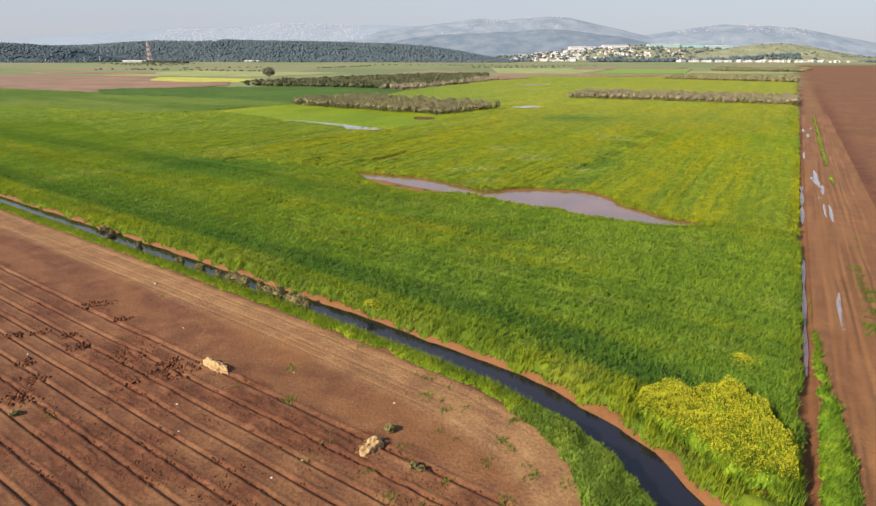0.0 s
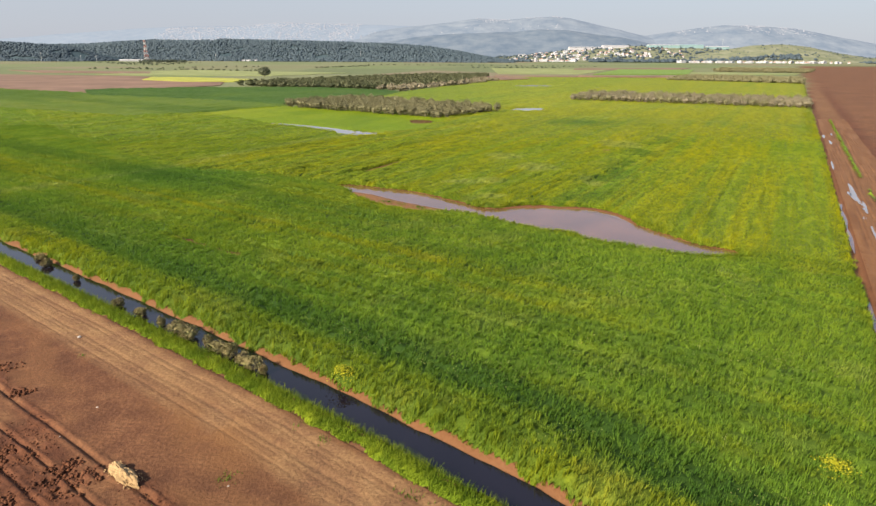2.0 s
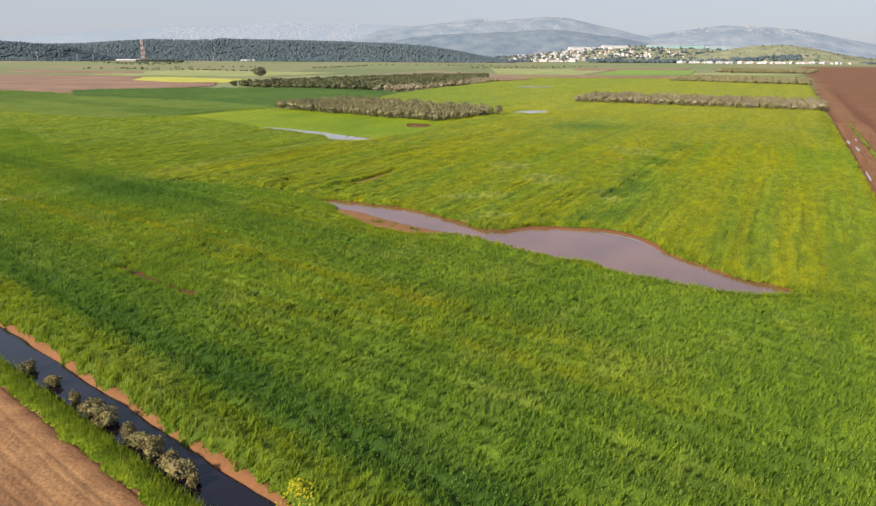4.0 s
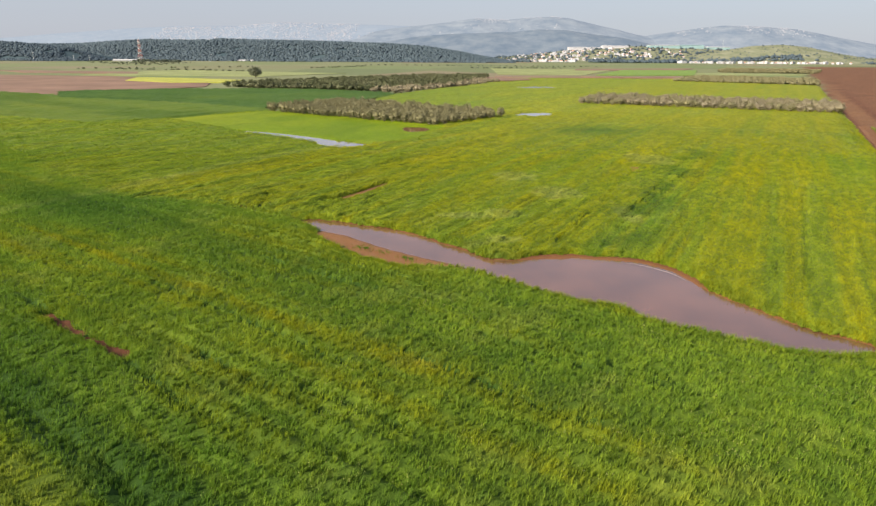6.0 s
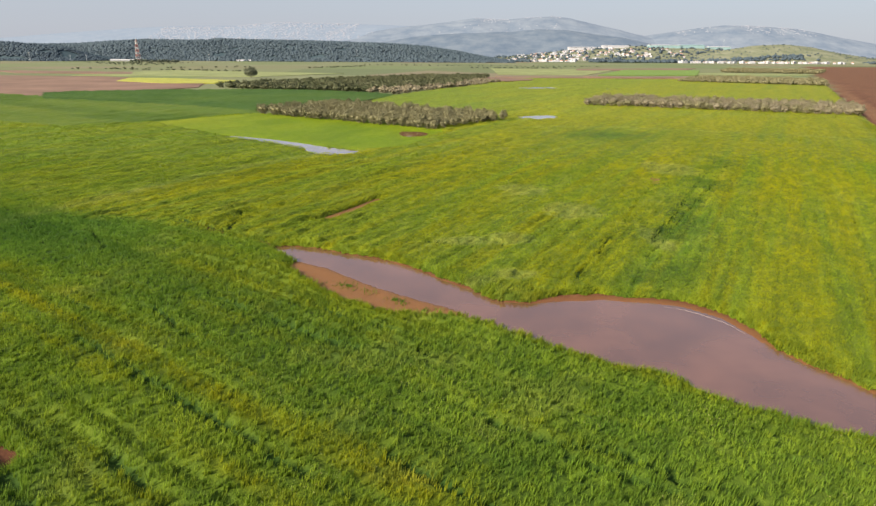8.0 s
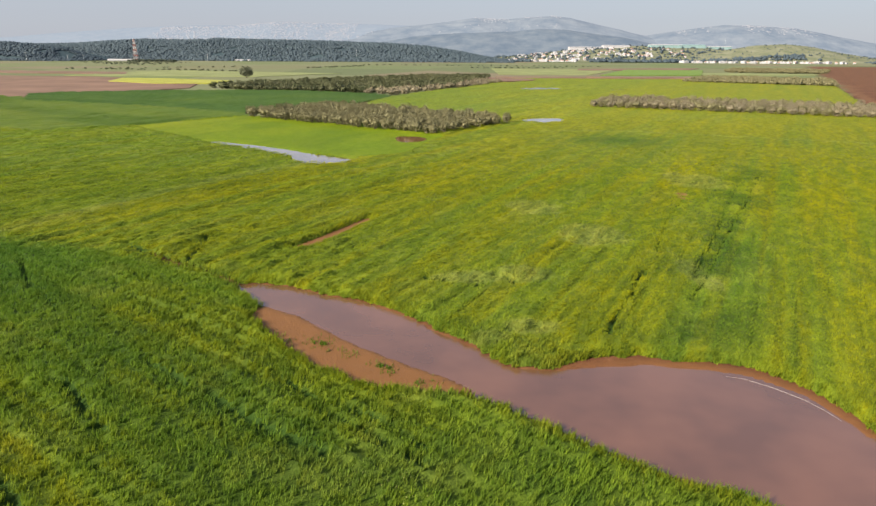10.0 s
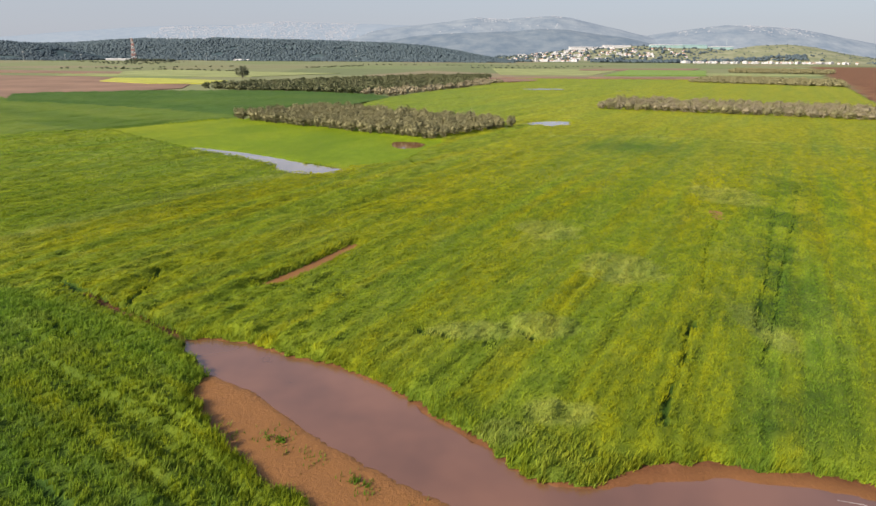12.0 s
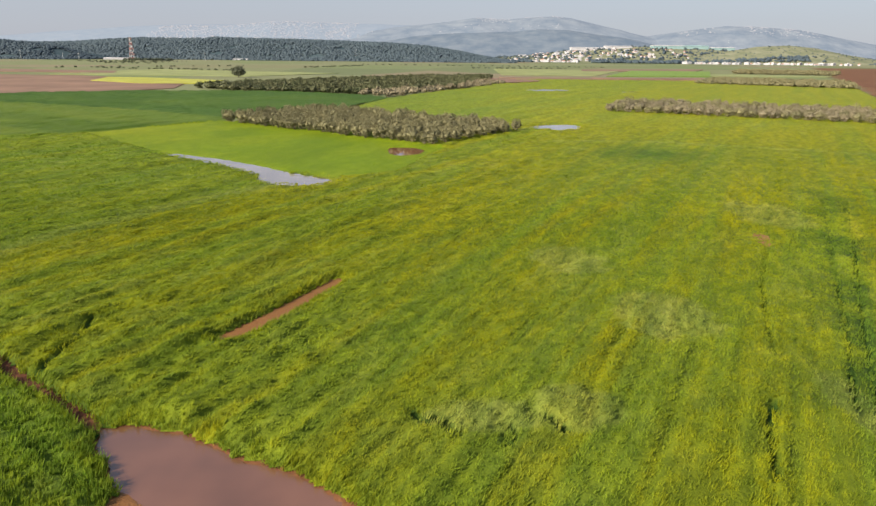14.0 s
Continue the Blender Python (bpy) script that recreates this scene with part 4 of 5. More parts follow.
cw = FX * x + FY * y
tagged(sheet("meadow", V, F, field & (zc == 2), STRIPS, {"ripe": np.clip(0.18 + 1.3 * (fbm(cw / 9, (FY * x - FX * y) / 70, 123) - 0.5), 0, 1), "lush": 0.25 + 0.5 * smooth(0.45, 0.62, fbm(cw / 16, (FY * x - FX * y) / 90, 125)), "pale": 0.2 + 0 * pale}),
       "light green meadow strips on the western side", "meadow", kind="stuff")


# ---- mustard, verges and weeds ----
def tuft_sheet(name, x0, x1, y0, y1, cover, height, mat, label, category, ripe=0.3, pale=0.0, step=0.25, seed=130):
    x, y, F = grid(np.arange(x0, x1, step), np.arange(y0, y1, step))
    m = cover(x, y)
    n1, n2 = fbm(x / 1.1, y / 1.1, seed), vnoise(x / 0.4, y / 0.4, seed + 5)
    z = np.where(m > 0, height * smooth(-0.1, 0.6, m) * (0.35 + 0.9 * n1 + 0.25 * n2), 0) - 0.05
    d, side, run = line_distance(x, y, DITCH)
    z = z - 0.3 * smooth(2.3, 1.0, d)
    ob = sheet(name, np.stack([x, y, z], 1), F, (m[F] > -0.05).all(1), mat, {"ripe": np.clip(ripe + 0.8 * (n1 - 0.5), 0, 1), "pale": np.full(len(x), pale)}, False)
    return tagged(ob, label, category, kind="stuff")


def tuft_blades(name, count, area, cover, height, size, wide, mat, label, category, ripe=0.3, pale=0.0, lean=(0.2, 0.05), seed=130):
    x, y = scatter(count, *area, lambda a, b: cover(a, b) > 0.05)
    m = cover(x, y)
    n1 = fbm(x / 1.1, y / 1.1, seed)
    d, _, _ = line_distance(x, y, DITCH)
    z = height * smooth(-0.1, 0.6, m) * (0.2 + 0.9 * n1) - 0.05 - 0.3 * smooth(2.3, 1.0, d)
    V, F, r, p = blades(x, y, z, np.clip(ripe + 0.8 * (n1 - 0.5), 0, 1), np.full(len(x), pale), size, wide, lean, rng)
    return tagged(mesh_object(name, V, F, mat, None, {"ripe": r, "pale": p}), label, category, kind="stuff")


def mustard_cover(x, y):
    return -signed(x, y, MUSTARD) + 0.7 * (fbm(x / 0.9, y / 0.9, 133) - 0.4)


tuft_sheet("mustard_bush", 10, 21, 23, 37, mustard_cover, 0.9, VERGE, "dense stand of tall flowering yellow mustard", "flowers", 0.25, 0, 0.2)
tuft_blades("mustard_stems", 40000, (10, 21, 23, 37), mustard_cover, 1.1, 0.4, 0.07, VERGE_LEAF, "leafy green stems of the flowering mustard", "flowers", 0.5)


def flower_heads(name, x, y, z, size, label):
    n = len(x)
    V = np.empty((n, 3, 3))
    a = rng.uniform(0, 2 * math.pi, n)
    for k in range(3):
        b = a + k * 2.1
        V[:, k] = np.stack([x + np.cos(b) * size, y + np.sin(b) * size, z + rng.uniform(-0.6, 0.6, n) * size], 1)
    return tagged(mesh_object(name, V.reshape(-1, 3), np.arange(3 * n).reshape(-1, 3), FLOWER), label, "flowers", kind="stuff")


fx, fy = scatter(190000, 10, 21, 23.5, 37, lambda a, b: (mustard_cover(a, b) > 0.3) & (fbm(a / 0.8, b / 0.8, 137, 4) + 0.25 * smooth(25.5, 31, b) + rng.uniform(-0.5, 0.5, len(a)) > 0.72))
flower_heads("mustard_flowers", fx, fy, 1.12 * (0.35 + 0.9 * fbm(fx / 1.1, fy / 1.1, 130)) * smooth(-0.1, 0.6, mustard_cover(fx, fy)) + rng.uniform(-0.30, 0.40, len(fx)), 0.038,
             "small bright yellow mustard flowers")
for cx, cy, rr, hh in ((-5.4, 47.3, 0.75, 0.95), (-59, 90.5, 1.2, 0.9), (20.5, 38.0, 0.7, 0.8), (-62, 92, 0.8, 0.8)):
    n = int(500 * rr)
    ang, rad = rng.uniform(0, 6.283, n), rr * np.minimum(np.abs(rng.normal(0, 0.75, n)), 1.6)
    flower_heads("mustard_clump", cx + rad * np.cos(ang), cy + rad * np.sin(ang), 0.45 + (hh - 0.35) * rng.uniform(0.3, 1, n) * np.clip(1.2 - 0.6 * rad / rr, 0.2, 1), 0.06,
                 "single clump of yellow mustard at the crop's edge")


def bank_cover(x, y):
    d, side, run = line_distance(x, y, DITCH)
    w = ditch_width(run)
    outer = 2.9 + 2.3 * smooth(420, 438, run) + 0.9 * (fbm(x / 1.3, y / 1.3, 141) - 0.5)
    return np.where((side < 0) & (y > 15), np.minimum(d - w - 0.05, outer - d), -1)


def mouth_cover(x, y):
    d, side, run = line_distance(x, y, DITCH)
    return np.minimum(bank_cover(x, y), (run - 422) / 8)


BANK_AREA = (-80, 13, 16, 102)
tuft_sheet("bank_grass", *BANK_AREA, bank_cover, 0.20, VERGE, "strip of lush bright grass on the ditch bank", "grass", 0.75)
tuft_blades("bank_grass", 900000, BANK_AREA, bank_cover, 0.16, 0.46, 0.05, VERGE_LEAF, "upright grass leaves on the ditch bank", "grass", 0.8)
tuft_sheet("bank_weeds", 3, 13, 18, 38, mouth_cover, 0.7, VERGE, "tall leafy green weeds beside the ditch mouth", "weeds", 0.3, 0.2, 0.2)
tuft_blades("bank_weeds", 150000, (3, 13, 18, 38), mouth_cover, 0.85, 0.26, 0.15, VERGE_LEAF, "broad leaves of the tall ditch weeds", "weeds", 0.35, 0.3)


def roadside_cover(x, y):
    e = edge_right(x, y) + 0.5 * (fbm(x / 1.5, y / 1.5, 143) - 0.5)
    outer = 0.95 + 1.6 * smooth(48, 24, y)
    m = np.minimum(e - 0.75, outer - e) - smooth(45, 66, y) * 0.2 - 0.5 * smooth(0.5, 0.62, fbm(x / 3, y / 3, 145)) * smooth(30, 36, y)
    far = np.minimum(e - 4.0, 5.3 - e) - 3 * smooth(119, 117, y) - 3 * smooth(225, 235, y)
    far = np.maximum(far, np.minimum(e - 4.4, 5.4 - e) - 3 * smooth(101, 98, y) - 3 * smooth(110, 113, y))
    return np.maximum(np.where(y < 75, m, -1), far)


tuft_sheet("roadside_grass", 14, 48, 20, 76, roadside_cover, 0.45, VERGE, "ragged green grass between the side ditch and the road", "grass", 0.3)
tuft_blades("roadside_grass", 150000, (14, 48, 20, 76), roadside_cover, 0.4, 0.36, 0.08, VERGE_LEAF, "ragged grass leaves beside the road", "grass", 0.3)
tuft_sheet("roadside_grass", 56, 145, 96, 236, roadside_cover, 0.4, VERGE, "narrow green strip along the far road", "grass", 0.45, 0, 0.6)


def weed_spots():
    pts = [(3.5, 29.4), (3.7, 28.8), (2.4, 27.4), (4.6, 27.2), (4.4, 26.2), (-22.4, 31.5), (-12.5, 35.2), (-9.8, 37.6), (1.0, 29.6), (-7.2, 42.2), (-5.6, 40.8), (-3.2, 39.6),
           (-24, 50.5), (-9, 33.4), (0.4, 25.8), (-1.4, 27.6)]
    for _ in range(70):
        c, a = random.uniform(12, 28), random.uniform(-6, 26)
        pts.append((FX * c - FY * a + 4, FY * c + FX * a))
    far = line_distance(np.array([q[0] for q in pts]), np.array([q[1] for q in pts]), DITCH)
    pts = [q for q, d_, s_ in zip(pts, far[0], far[1]) if d_ > 3.0 and s_ < 0]
    for _ in range(16):
        k = random.uniform(0, 1)
        pts.append((-10.5 + 12 * k + random.gauss(0, 0.3), 101.3 - 8 * k + random.gauss(0, 0.3)))
    for _ in range(40):
        yy = random.gauss(50, 7)
        pts.append(beside_road(random.uniform(4.6, 5.8), yy))
    return pts


wx, wy = [], []
for cx, cy in weed_spots():
    k = random.randint(8, 40)
    rr = random.uniform(0.12, 0.4)
    wx += list(rng.normal(cx, rr, k))
    wy += list(rng.normal(cy, rr, k))
wx, wy = np.array(wx), np.array(wy)
V, F, r, p = blades(wx, wy, 0 * wx - 0.02, 0 * wx + 0.15, 0 * wx + 0.05, 0.22, 0.07, (0.2, 0.1), rng)
tagged(mesh_object("field_weeds", V, F, VERGE_LEAF, None, {"ripe": r, "pale": p}), "scattered green weeds on the bare soil", "weeds", kind="stuff")

# clods thrown up in the ploughed strip
n = 16000
ca, cc = rng.uniform(-46, 10, n), rng.uniform(8, 22, n)
cx, cy = FX * cc + FY * ca, FY * cc - FX * ca
ok = (cy > 22) & (fbm(ca / 6, cc / 2.5, 14) + 0.25 * (fbm(cx / 0.6, cy / 0.6, 15) - 0.5) > 0.52)
cx, cy = cx[ok], cy[ok]
sz = rng.uniform(0.025, 0.08, len(cx))
OCT = np.array([(1, 0, 0), (0, 1, 0), (-1, 0, 0), (0, -1, 0), (0, 0, 0.8), (0, 0, -0.6)])
OCF = np.array([(0, 1, 4), (1, 2, 4), (2, 3, 4), (3, 0, 4), (1, 0, 5), (2, 1, 5), (3, 2, 5), (0, 3, 5)])


def lumps(x, y, z, size, tall=1.0, jitter=0.3):
    n = len(x)
    V = OCT[None] * (1 + rng.uniform(-jitter, jitter, (n, 6, 3))) * np.asarray(size)[:, None, None]
    V[:, :, 2] *= tall
    a = rng.uniform(0, 6.283, n)[:, None]
    X, Y = V[:, :, 0] * np.cos(a) - V[:, :, 1] * np.sin(a), V[:, :, 0] * np.sin(a) + V[:, :, 1] * np.cos(a)
    V = np.stack([X + x[:, None], Y + y[:, None], V[:, :, 2] + np.asarray(z)[:, None]], -1)
    F = (OCF[None] + 6 * np.arange(n)[:, None, None]).reshape(-1, 3)
    return V.reshape(-1, 3), F


for dx_, dy_, r in DUG:
    k = int(90 * r)
    cx, cy, sz = np.append(cx, rng.normal(dx_, 0.8 * r, k)), np.append(cy, rng.normal(dy_, 0.6 * r, k)), np.append(sz, rng.uniform(0.05, 0.17, k))
V, F = lumps(cx, cy, 0.03 + 0 * cx, sz)
tagged(mesh_object("soil_clods", V, F, SOIL, None, {"packed": np.zeros(len(V)), "wet": np.zeros(len(V)), "plain": np.zeros(len(V))}), "dark clods of turned soil in the furrows", "soil", kind="stuff")


# ---- loose things on the ploughed side ----
def straw_heap(x, y, turn, length, label):
    bm = bmesh.new()
    bmesh.ops.create_icosphere(bm, subdivisions=4, radius=1.0)
    for v in bm.verts:
        p = v.co.copy()
        bulge = 1 + 0.35 * noise.noise(p * 1.7 + Vector((x, y, 0))) + 0.14 * noise.noise(p * 6) + 0.05 * noise.noise(p * 17)
        waist = 0.75 + 0.3 * abs(math.sin(p.x * 2.4 + 0.6))
        v.co = Vector((p.x * length / 2 * bulge, p.y * 0.42 * bulge * waist, max(-0.03, p.z * 0.5 * bulge * waist)))
    heap = part("straw_bale", bm, STRAW)
    heap.matrix_world = pose(x, y, 0.0, 0, 0, turn)
    bm = bmesh.new()
    for _ in range(150):
        a = random.uniform(-1, 1)
        p = Vector((a * length / 2, random.uniform(-0.5, 0.5), random.uniform(0.0, 0.42) * (1 - a * a * 0.7)))
        q = p + Vector((random.uniform(-0.22, 0.22), random.uniform(-0.15, 0.15), random.uniform(-0.12, 0.03)))
        s = Vector((0.03, 0.02, 0.01))
        bm.faces.new([bm.verts.new(p - s), bm.verts.new(p + s), bm.verts.new(q)])
    tagged(part("loose_straw", bm, STRAW, heap), kind="stuff")
    return tagged(heap, label, "straw")


straw_heap(-14.9, 37.7, -38, 2.5, "slumped pale straw bale lying on the ploughed soil")
straw_heap(-3.5, 28.7, 58, 1.7, "collapsed weathered straw bale on the bare soil")
STONE = plain_material("pale_stone", (0.425, 0.374, 0.323), 0.7, 0.15, 8)
for sx, sy, ss in ((-25.8, 53.6, 0.17), (-8.2, 26.2, 0.10), (-15.6, 33.0, 0.09), (-19.5, 44.0, 0.08), (-2.6, 33.2, 0.09), (-9.5, 37.0, 0.07), (-14.4, 30.2, 0.07), (-28.6, 39.5, 0.1), (-20, 41, 0.08), (-7, 27.6, 0.07)):
    bm = bmesh.new()
    ss *= 0.75
    bmesh.ops.create_icosphere(bm, subdivisions=2, radius=ss)
    for v in bm.verts:
        v.co *= 1 + 0.35 * noise.noise(v.co * 9 + Vector((sx, sy, 0)))
        v.co.z *= 0.65
    ob = tagged(part("stone", bm, STONE), "small pale stone lying on the red-brown soil", "stone", group="stones on the soil")
    ob.location = (sx, sy, ss * 0.4)


def crown_mesh(name, seed, wide, tall, clumps, leaf, mat, base=0.5):
    """A lumpy crown of many small leaf clumps round a hidden core."""
    r_ = np.random.default_rng(seed)
    u = r_.normal(0, 1, (clumps, 3))
    u /= np.linalg.norm(u, axis=1)[:, None]
    lump = 0.75 + 0.5 * vnoise(u[:, 0] * 2.2 + seed, u[:, 1] * 2.2 + u[:, 2] * 1.3, seed)
    rad = lump * r_.uniform(0.72, 1.05, clumps)
    c = u * rad[:, None] * np.array([wide / 2, wide / 2, (tall - base) / 2])
    c[:, 2] += base + (tall - base) / 2
    V, F = [], []
    for k in range(3):
        d1 = r_.normal(0, 1, (clumps, 3))
        d1 *= (leaf / np.linalg.norm(d1, axis=1))[:, None]
        d2 = r_.normal(0, 1, (clumps, 3))
        d2 *= (leaf / np.linalg.norm(d2, axis=1))[:, None]
        V.append(np.stack([c - d1 * 0.6, c + d1 * 0.6, c + d2], 1))
    V = np.concatenate(V).reshape(-1, 3)
    core, CF = lumps(np.zeros(5) + r_.uniform(-.25, .25, 5) * wide, r_.uniform(-.25, .25, 5) * wide, np.full(5, base + (tall - base) * 0.5), np.full(5, wide * 0.30), (tall - base) / wide * 1.2)
    n = len(V)
    return np.concatenate([V, core]), np.concatenate([np.arange(n).reshape(-1, 3), CF + n])


def reed_tuft(seed, radius, tall, mat):
    V, F = crown_mesh("reed", seed, radius * 1.6, tall * 1.05, 420, 0.085, mat, 0.05)
    return mesh_object("reed_tuft", V, F, mat)


for k, (rx, ry, rr, rh) in enumerate(((-26.2, 60.3, 0.6, 0.8), (-23.6, 58.6, 0.5, 0.7), (-21.0, 56.5, 0.6, 0.8), (-19.2, 55.2, 0.75, 1.0), (-18.0, 54.2, 0.8, 1.0), (-16.0, 52.8, 0.7, 0.9), (-15.0, 52.1, 0.7, 0.9),
                                      (-13.9, 51.3, 0.75, 0.95), (-12.8, 50.4, 0.7, 0.9), (-11.9, 49.6, 0.7, 0.85), (-11.0, 48.9, 0.5, 0.7), (-38.5, 70.8, 0.6, 0.7), (-40.4, 73.0, 0.6, 0.7), (-33.2, 66.6, 0.5, 0.6))):
    t_ = reed_tuft(200 + k, rr, rh, DRY)
    t_.location = (rx, ry, -0.4)
    t_.scale = (1.0 + 0.35 * math.sin(k * 2.3), 1.0 + 0.3 * math.cos(k * 1.7), 1.0 + 0.25 * math.sin(k * 3.1))
    tagged(t_, "tuft of dry grey-tan reed standing in the ditch", "reed", group="reeds in the ditch")


for bx_, by_, br, bh in ((-2.6, 30.3, 0.36, 0.4), (-1.2, 27.0, 0.26, 0.35), (-0.8, 26.8, 0.2, 0.3), (-24.5, 31.8, 0.34, 0.25)):
    t_ = reed_tuft(int(240 + 10 * br + by_), br, bh, DRY)
    t_.location = (bx_, by_, -0.03)
    tagged(t_, "small dead brown brush lying on the bare soil", "brush", group="brush on the soil")


# ---- orchards ----
def tree_master(seed, wide, tall, leaf_mat, label, category, clumps=110, leaf=0.42):
    root = tagged(new("olive_tree" if category == "olive tree" else "orchard_tree"), label, category)
    bm = bmesh.new()
    r_ = random.Random(seed)
    beam(bm, (0, 0, -0.05), (0.08, 0.05, 0.75), 0.16, 6, 0.11)
    for k in range(4):
        a = k * 1.57 + r_.uniform(-0.4, 0.4)
        beam(bm, (0.08, 0.05, 0.7), (math.cos(a) * wide * 0.28, math.sin(a) * wide * 0.28, tall * 0.62), 0.08, 5, 0.03)
    part("trunk", bm, BARK, root)
    V, F = crown_mesh("crown", seed, wide, tall, clumps, leaf, leaf_mat)
    mesh_object("crown", V, F, leaf_mat, root)
    return root


def orchard(corner, along, across, n_along, n_across, masters, group, seed):
    """Trees in rows; the masters are used as the first trees."""
    r_ = random.Random(seed)
    used = set()
    for i in range(n_along):
        for j in range(n_across):
            if r_.random() < 0.03:
                continue
            u, v = (i + r_.uniform(-0.16, 0.16)) / (n_along - 1), (j + r_.uniform(-0.12, 0.12)) / (n_across - 1)
            k = r_.randrange(len(masters))
            m = pose(corner[0] + along[0] * u + across[0] * v, corner[1] + along[1] * u + across[1] * v, 0.0, 0, 0, r_.uniform(0, 360))
            s = r_.uniform(0.85, 1.18)
            if k not in used:
                used.add(k)
                tree = masters[k]
                tree.matrix_basis = m
            else:
                tree = copy_thing(masters[k], m)
            tree.scale = (s, s, s * r_.uniform(0.92, 1.1))
            tagged(tree, group=group)


olive_masters = [tree_master(300 + k, 2.5, 3.4, OLIVE, "grey-green olive tree with a rounded crown in a row", "olive tree", 260, 0.24) for k in range(5)]
orchard((-59, 265.5), (59.5, -46), (22, 28), 33, 8, olive_masters, "olive trees of the near orchard", 1)
almond_masters = [tree_master(320 + k, 3.4, 3.4, ALMOND if k < 3 else OLIVE, "brownish orchard tree with thin spring foliage", "orchard tree", 240, 0.26) for k in range(5)]
orchard((64, 313), (86, -43), (17, 33), 30, 7, almond_masters, "trees of the orchard by the road", 2)


def grove(name, outline, count, wide, tall, mat, label, spacing_turn=0.0, category="orchard"):
    """Many trees too far off to count, joined."""
    r_ = np.random.default_rng(count)
    xs, ys = [p[0] for p in outline], [p[1] for p in outline]
    area = (max(xs) - min(xs)) * (max(ys) - min(ys))
    step = math.sqrt(area / count)
    x, y = np.meshgrid(np.arange(min(xs), max(xs), step), np.arange(min(ys), max(ys), step))
    x, y = x.ravel() + r_.uniform(-.3, .3, x.size) * step, y.ravel() + r_.uniform(-.3, .3, x.size) * step
    ok = inside(x, y, outline)
    x, y = x[ok], y[ok]
    VV, FF, n = [], [], 0
    kinds = [crown_mesh("c", 400 + k, wide, tall, 48, wide * 0.17, mat, 0.2) for k in range(6)]
    for a, b in zip(x, y):
        V, F = kinds[r_.integers(6)]
        s, t = r_.uniform(0.75, 1.25), r_.uniform(0, 6.283)
        VV.append(np.stack([(V[:, 0] * math.cos(t) - V[:, 1] * math.sin(t)) * s + a, (V[:, 0] * math.sin(t) + V[:, 1] * math.cos(t)) * s + b, V[:, 2] * s], 1))
        FF.append(F + n)
        n += len(V)
    return tagged(mesh_object(name, np.concatenate(VV), np.concatenate(FF), mat), label, category, kind="stuff")


grove("citrus_grove", [(-132, 446), (-104, 421), (-62, 412), (-40, 400), (10, 460), (34, 560), (52, 672), (-8, 650), (-72, 556), (-120, 474)], 2300, 4.6, 3.4, GROVE, "dense dark green grove of low fruit trees")
grove("orchard_grove", [(-40, 400), (-20, 386), (2, 430), (32, 500), (56, 560), (34, 560), (10, 460)], 420, 4.6, 3.0, ALMOND, "greyish thin part of the low fruit grove")
grove("olive_grove", [(200, 586), (284, 512), (330, 600), (262, 668)], 900, 4.8, 3.2, OLIVE, "distant rows of grey-green olive trees")
grove("olive_grove", [(390, 930), (494, 878), (600, 1050), (480, 1120)], 700, 6, 3.6, OLIVE, "distant rows of grey-green olive trees by the road")
PINE_NEAR = leaf_material("hedge_leaf", (0.07, 0.085, 0.06), (0.12, 0.14, 0.10), 0.02, 0.3)
grove("hedge", [(-770, 1680), (-640, 1650), (-640, 1690), (-770, 1720)], 60, 9, 5, PINE_NEAR, "dark hedge of trees near the mast", category="hedge")


# ---- distant field strips ----
def field_strip(name, outline, z, mat, label):
    bm = bmesh.new()
    f = bm.faces.new([bm.verts.new((a, b, z)) for a, b in outline])
    f.normal_update()
    if f.normal.z < 0:
        f.normal_flip()
    ret = bmesh.ops.extrude_face_region(bm, geom=[f])
    for v in ret["geom"]:
        if isinstance(v, bmesh.types.BMVert):
            v.co.z = -0.3
    bmesh.ops.recalc_face_normals(bm, faces=bm.faces)
    bmesh.ops.triangulate(bm, faces=bm.faces)
    return tagged(part(name, bm, mat), label, "field", kind="structure")


RAPE = plain_material("rape_blossom", (0.306, 0.2975, 0.0425), 0.8, 0.3, 0.06)
VINE = plain_material("vine_rows", (0.13, 0.20, 0.03), 0.9, 0.25, 0.3)
FALLOW = plain_material("fallow_soil", (0.176, 0.1038, 0.06864), 0.9, 0.3, 0.03)
PALEGRASS = plain_material("pale_meadow", (0.1978, 0.215, 0.0774), 0.9, 0.3, 0.03)
field_strip("fallow_field", BROWN, 0.3, FALLOW, "bare pale brown field beyond the green crops")
field_strip("mustard_field", [(-252, 584), (-214, 580), (-150, 545), (-152, 496), (-184, 490), (-232, 521)], 0.6, RAPE, "narrow field in full yellow blossom")
field_strip("vineyard", [(176, 748), (292, 770), (400, 1030), (288, 1040)], 0.8, VINE, "low green vineyard rows on the plain")
field_strip("fallow_field", [(60, 690), (175, 700), (290, 735), (270, 700), (190, 655), (75, 645)], 0.4, FALLOW, "strip of bare brown fallow soil")
field_strip("fallow_field", [(-420, 700), (-300, 690), (-330, 760), (-520, 800)], 0.4, FALLOW, "strip of bare brown fallow soil")
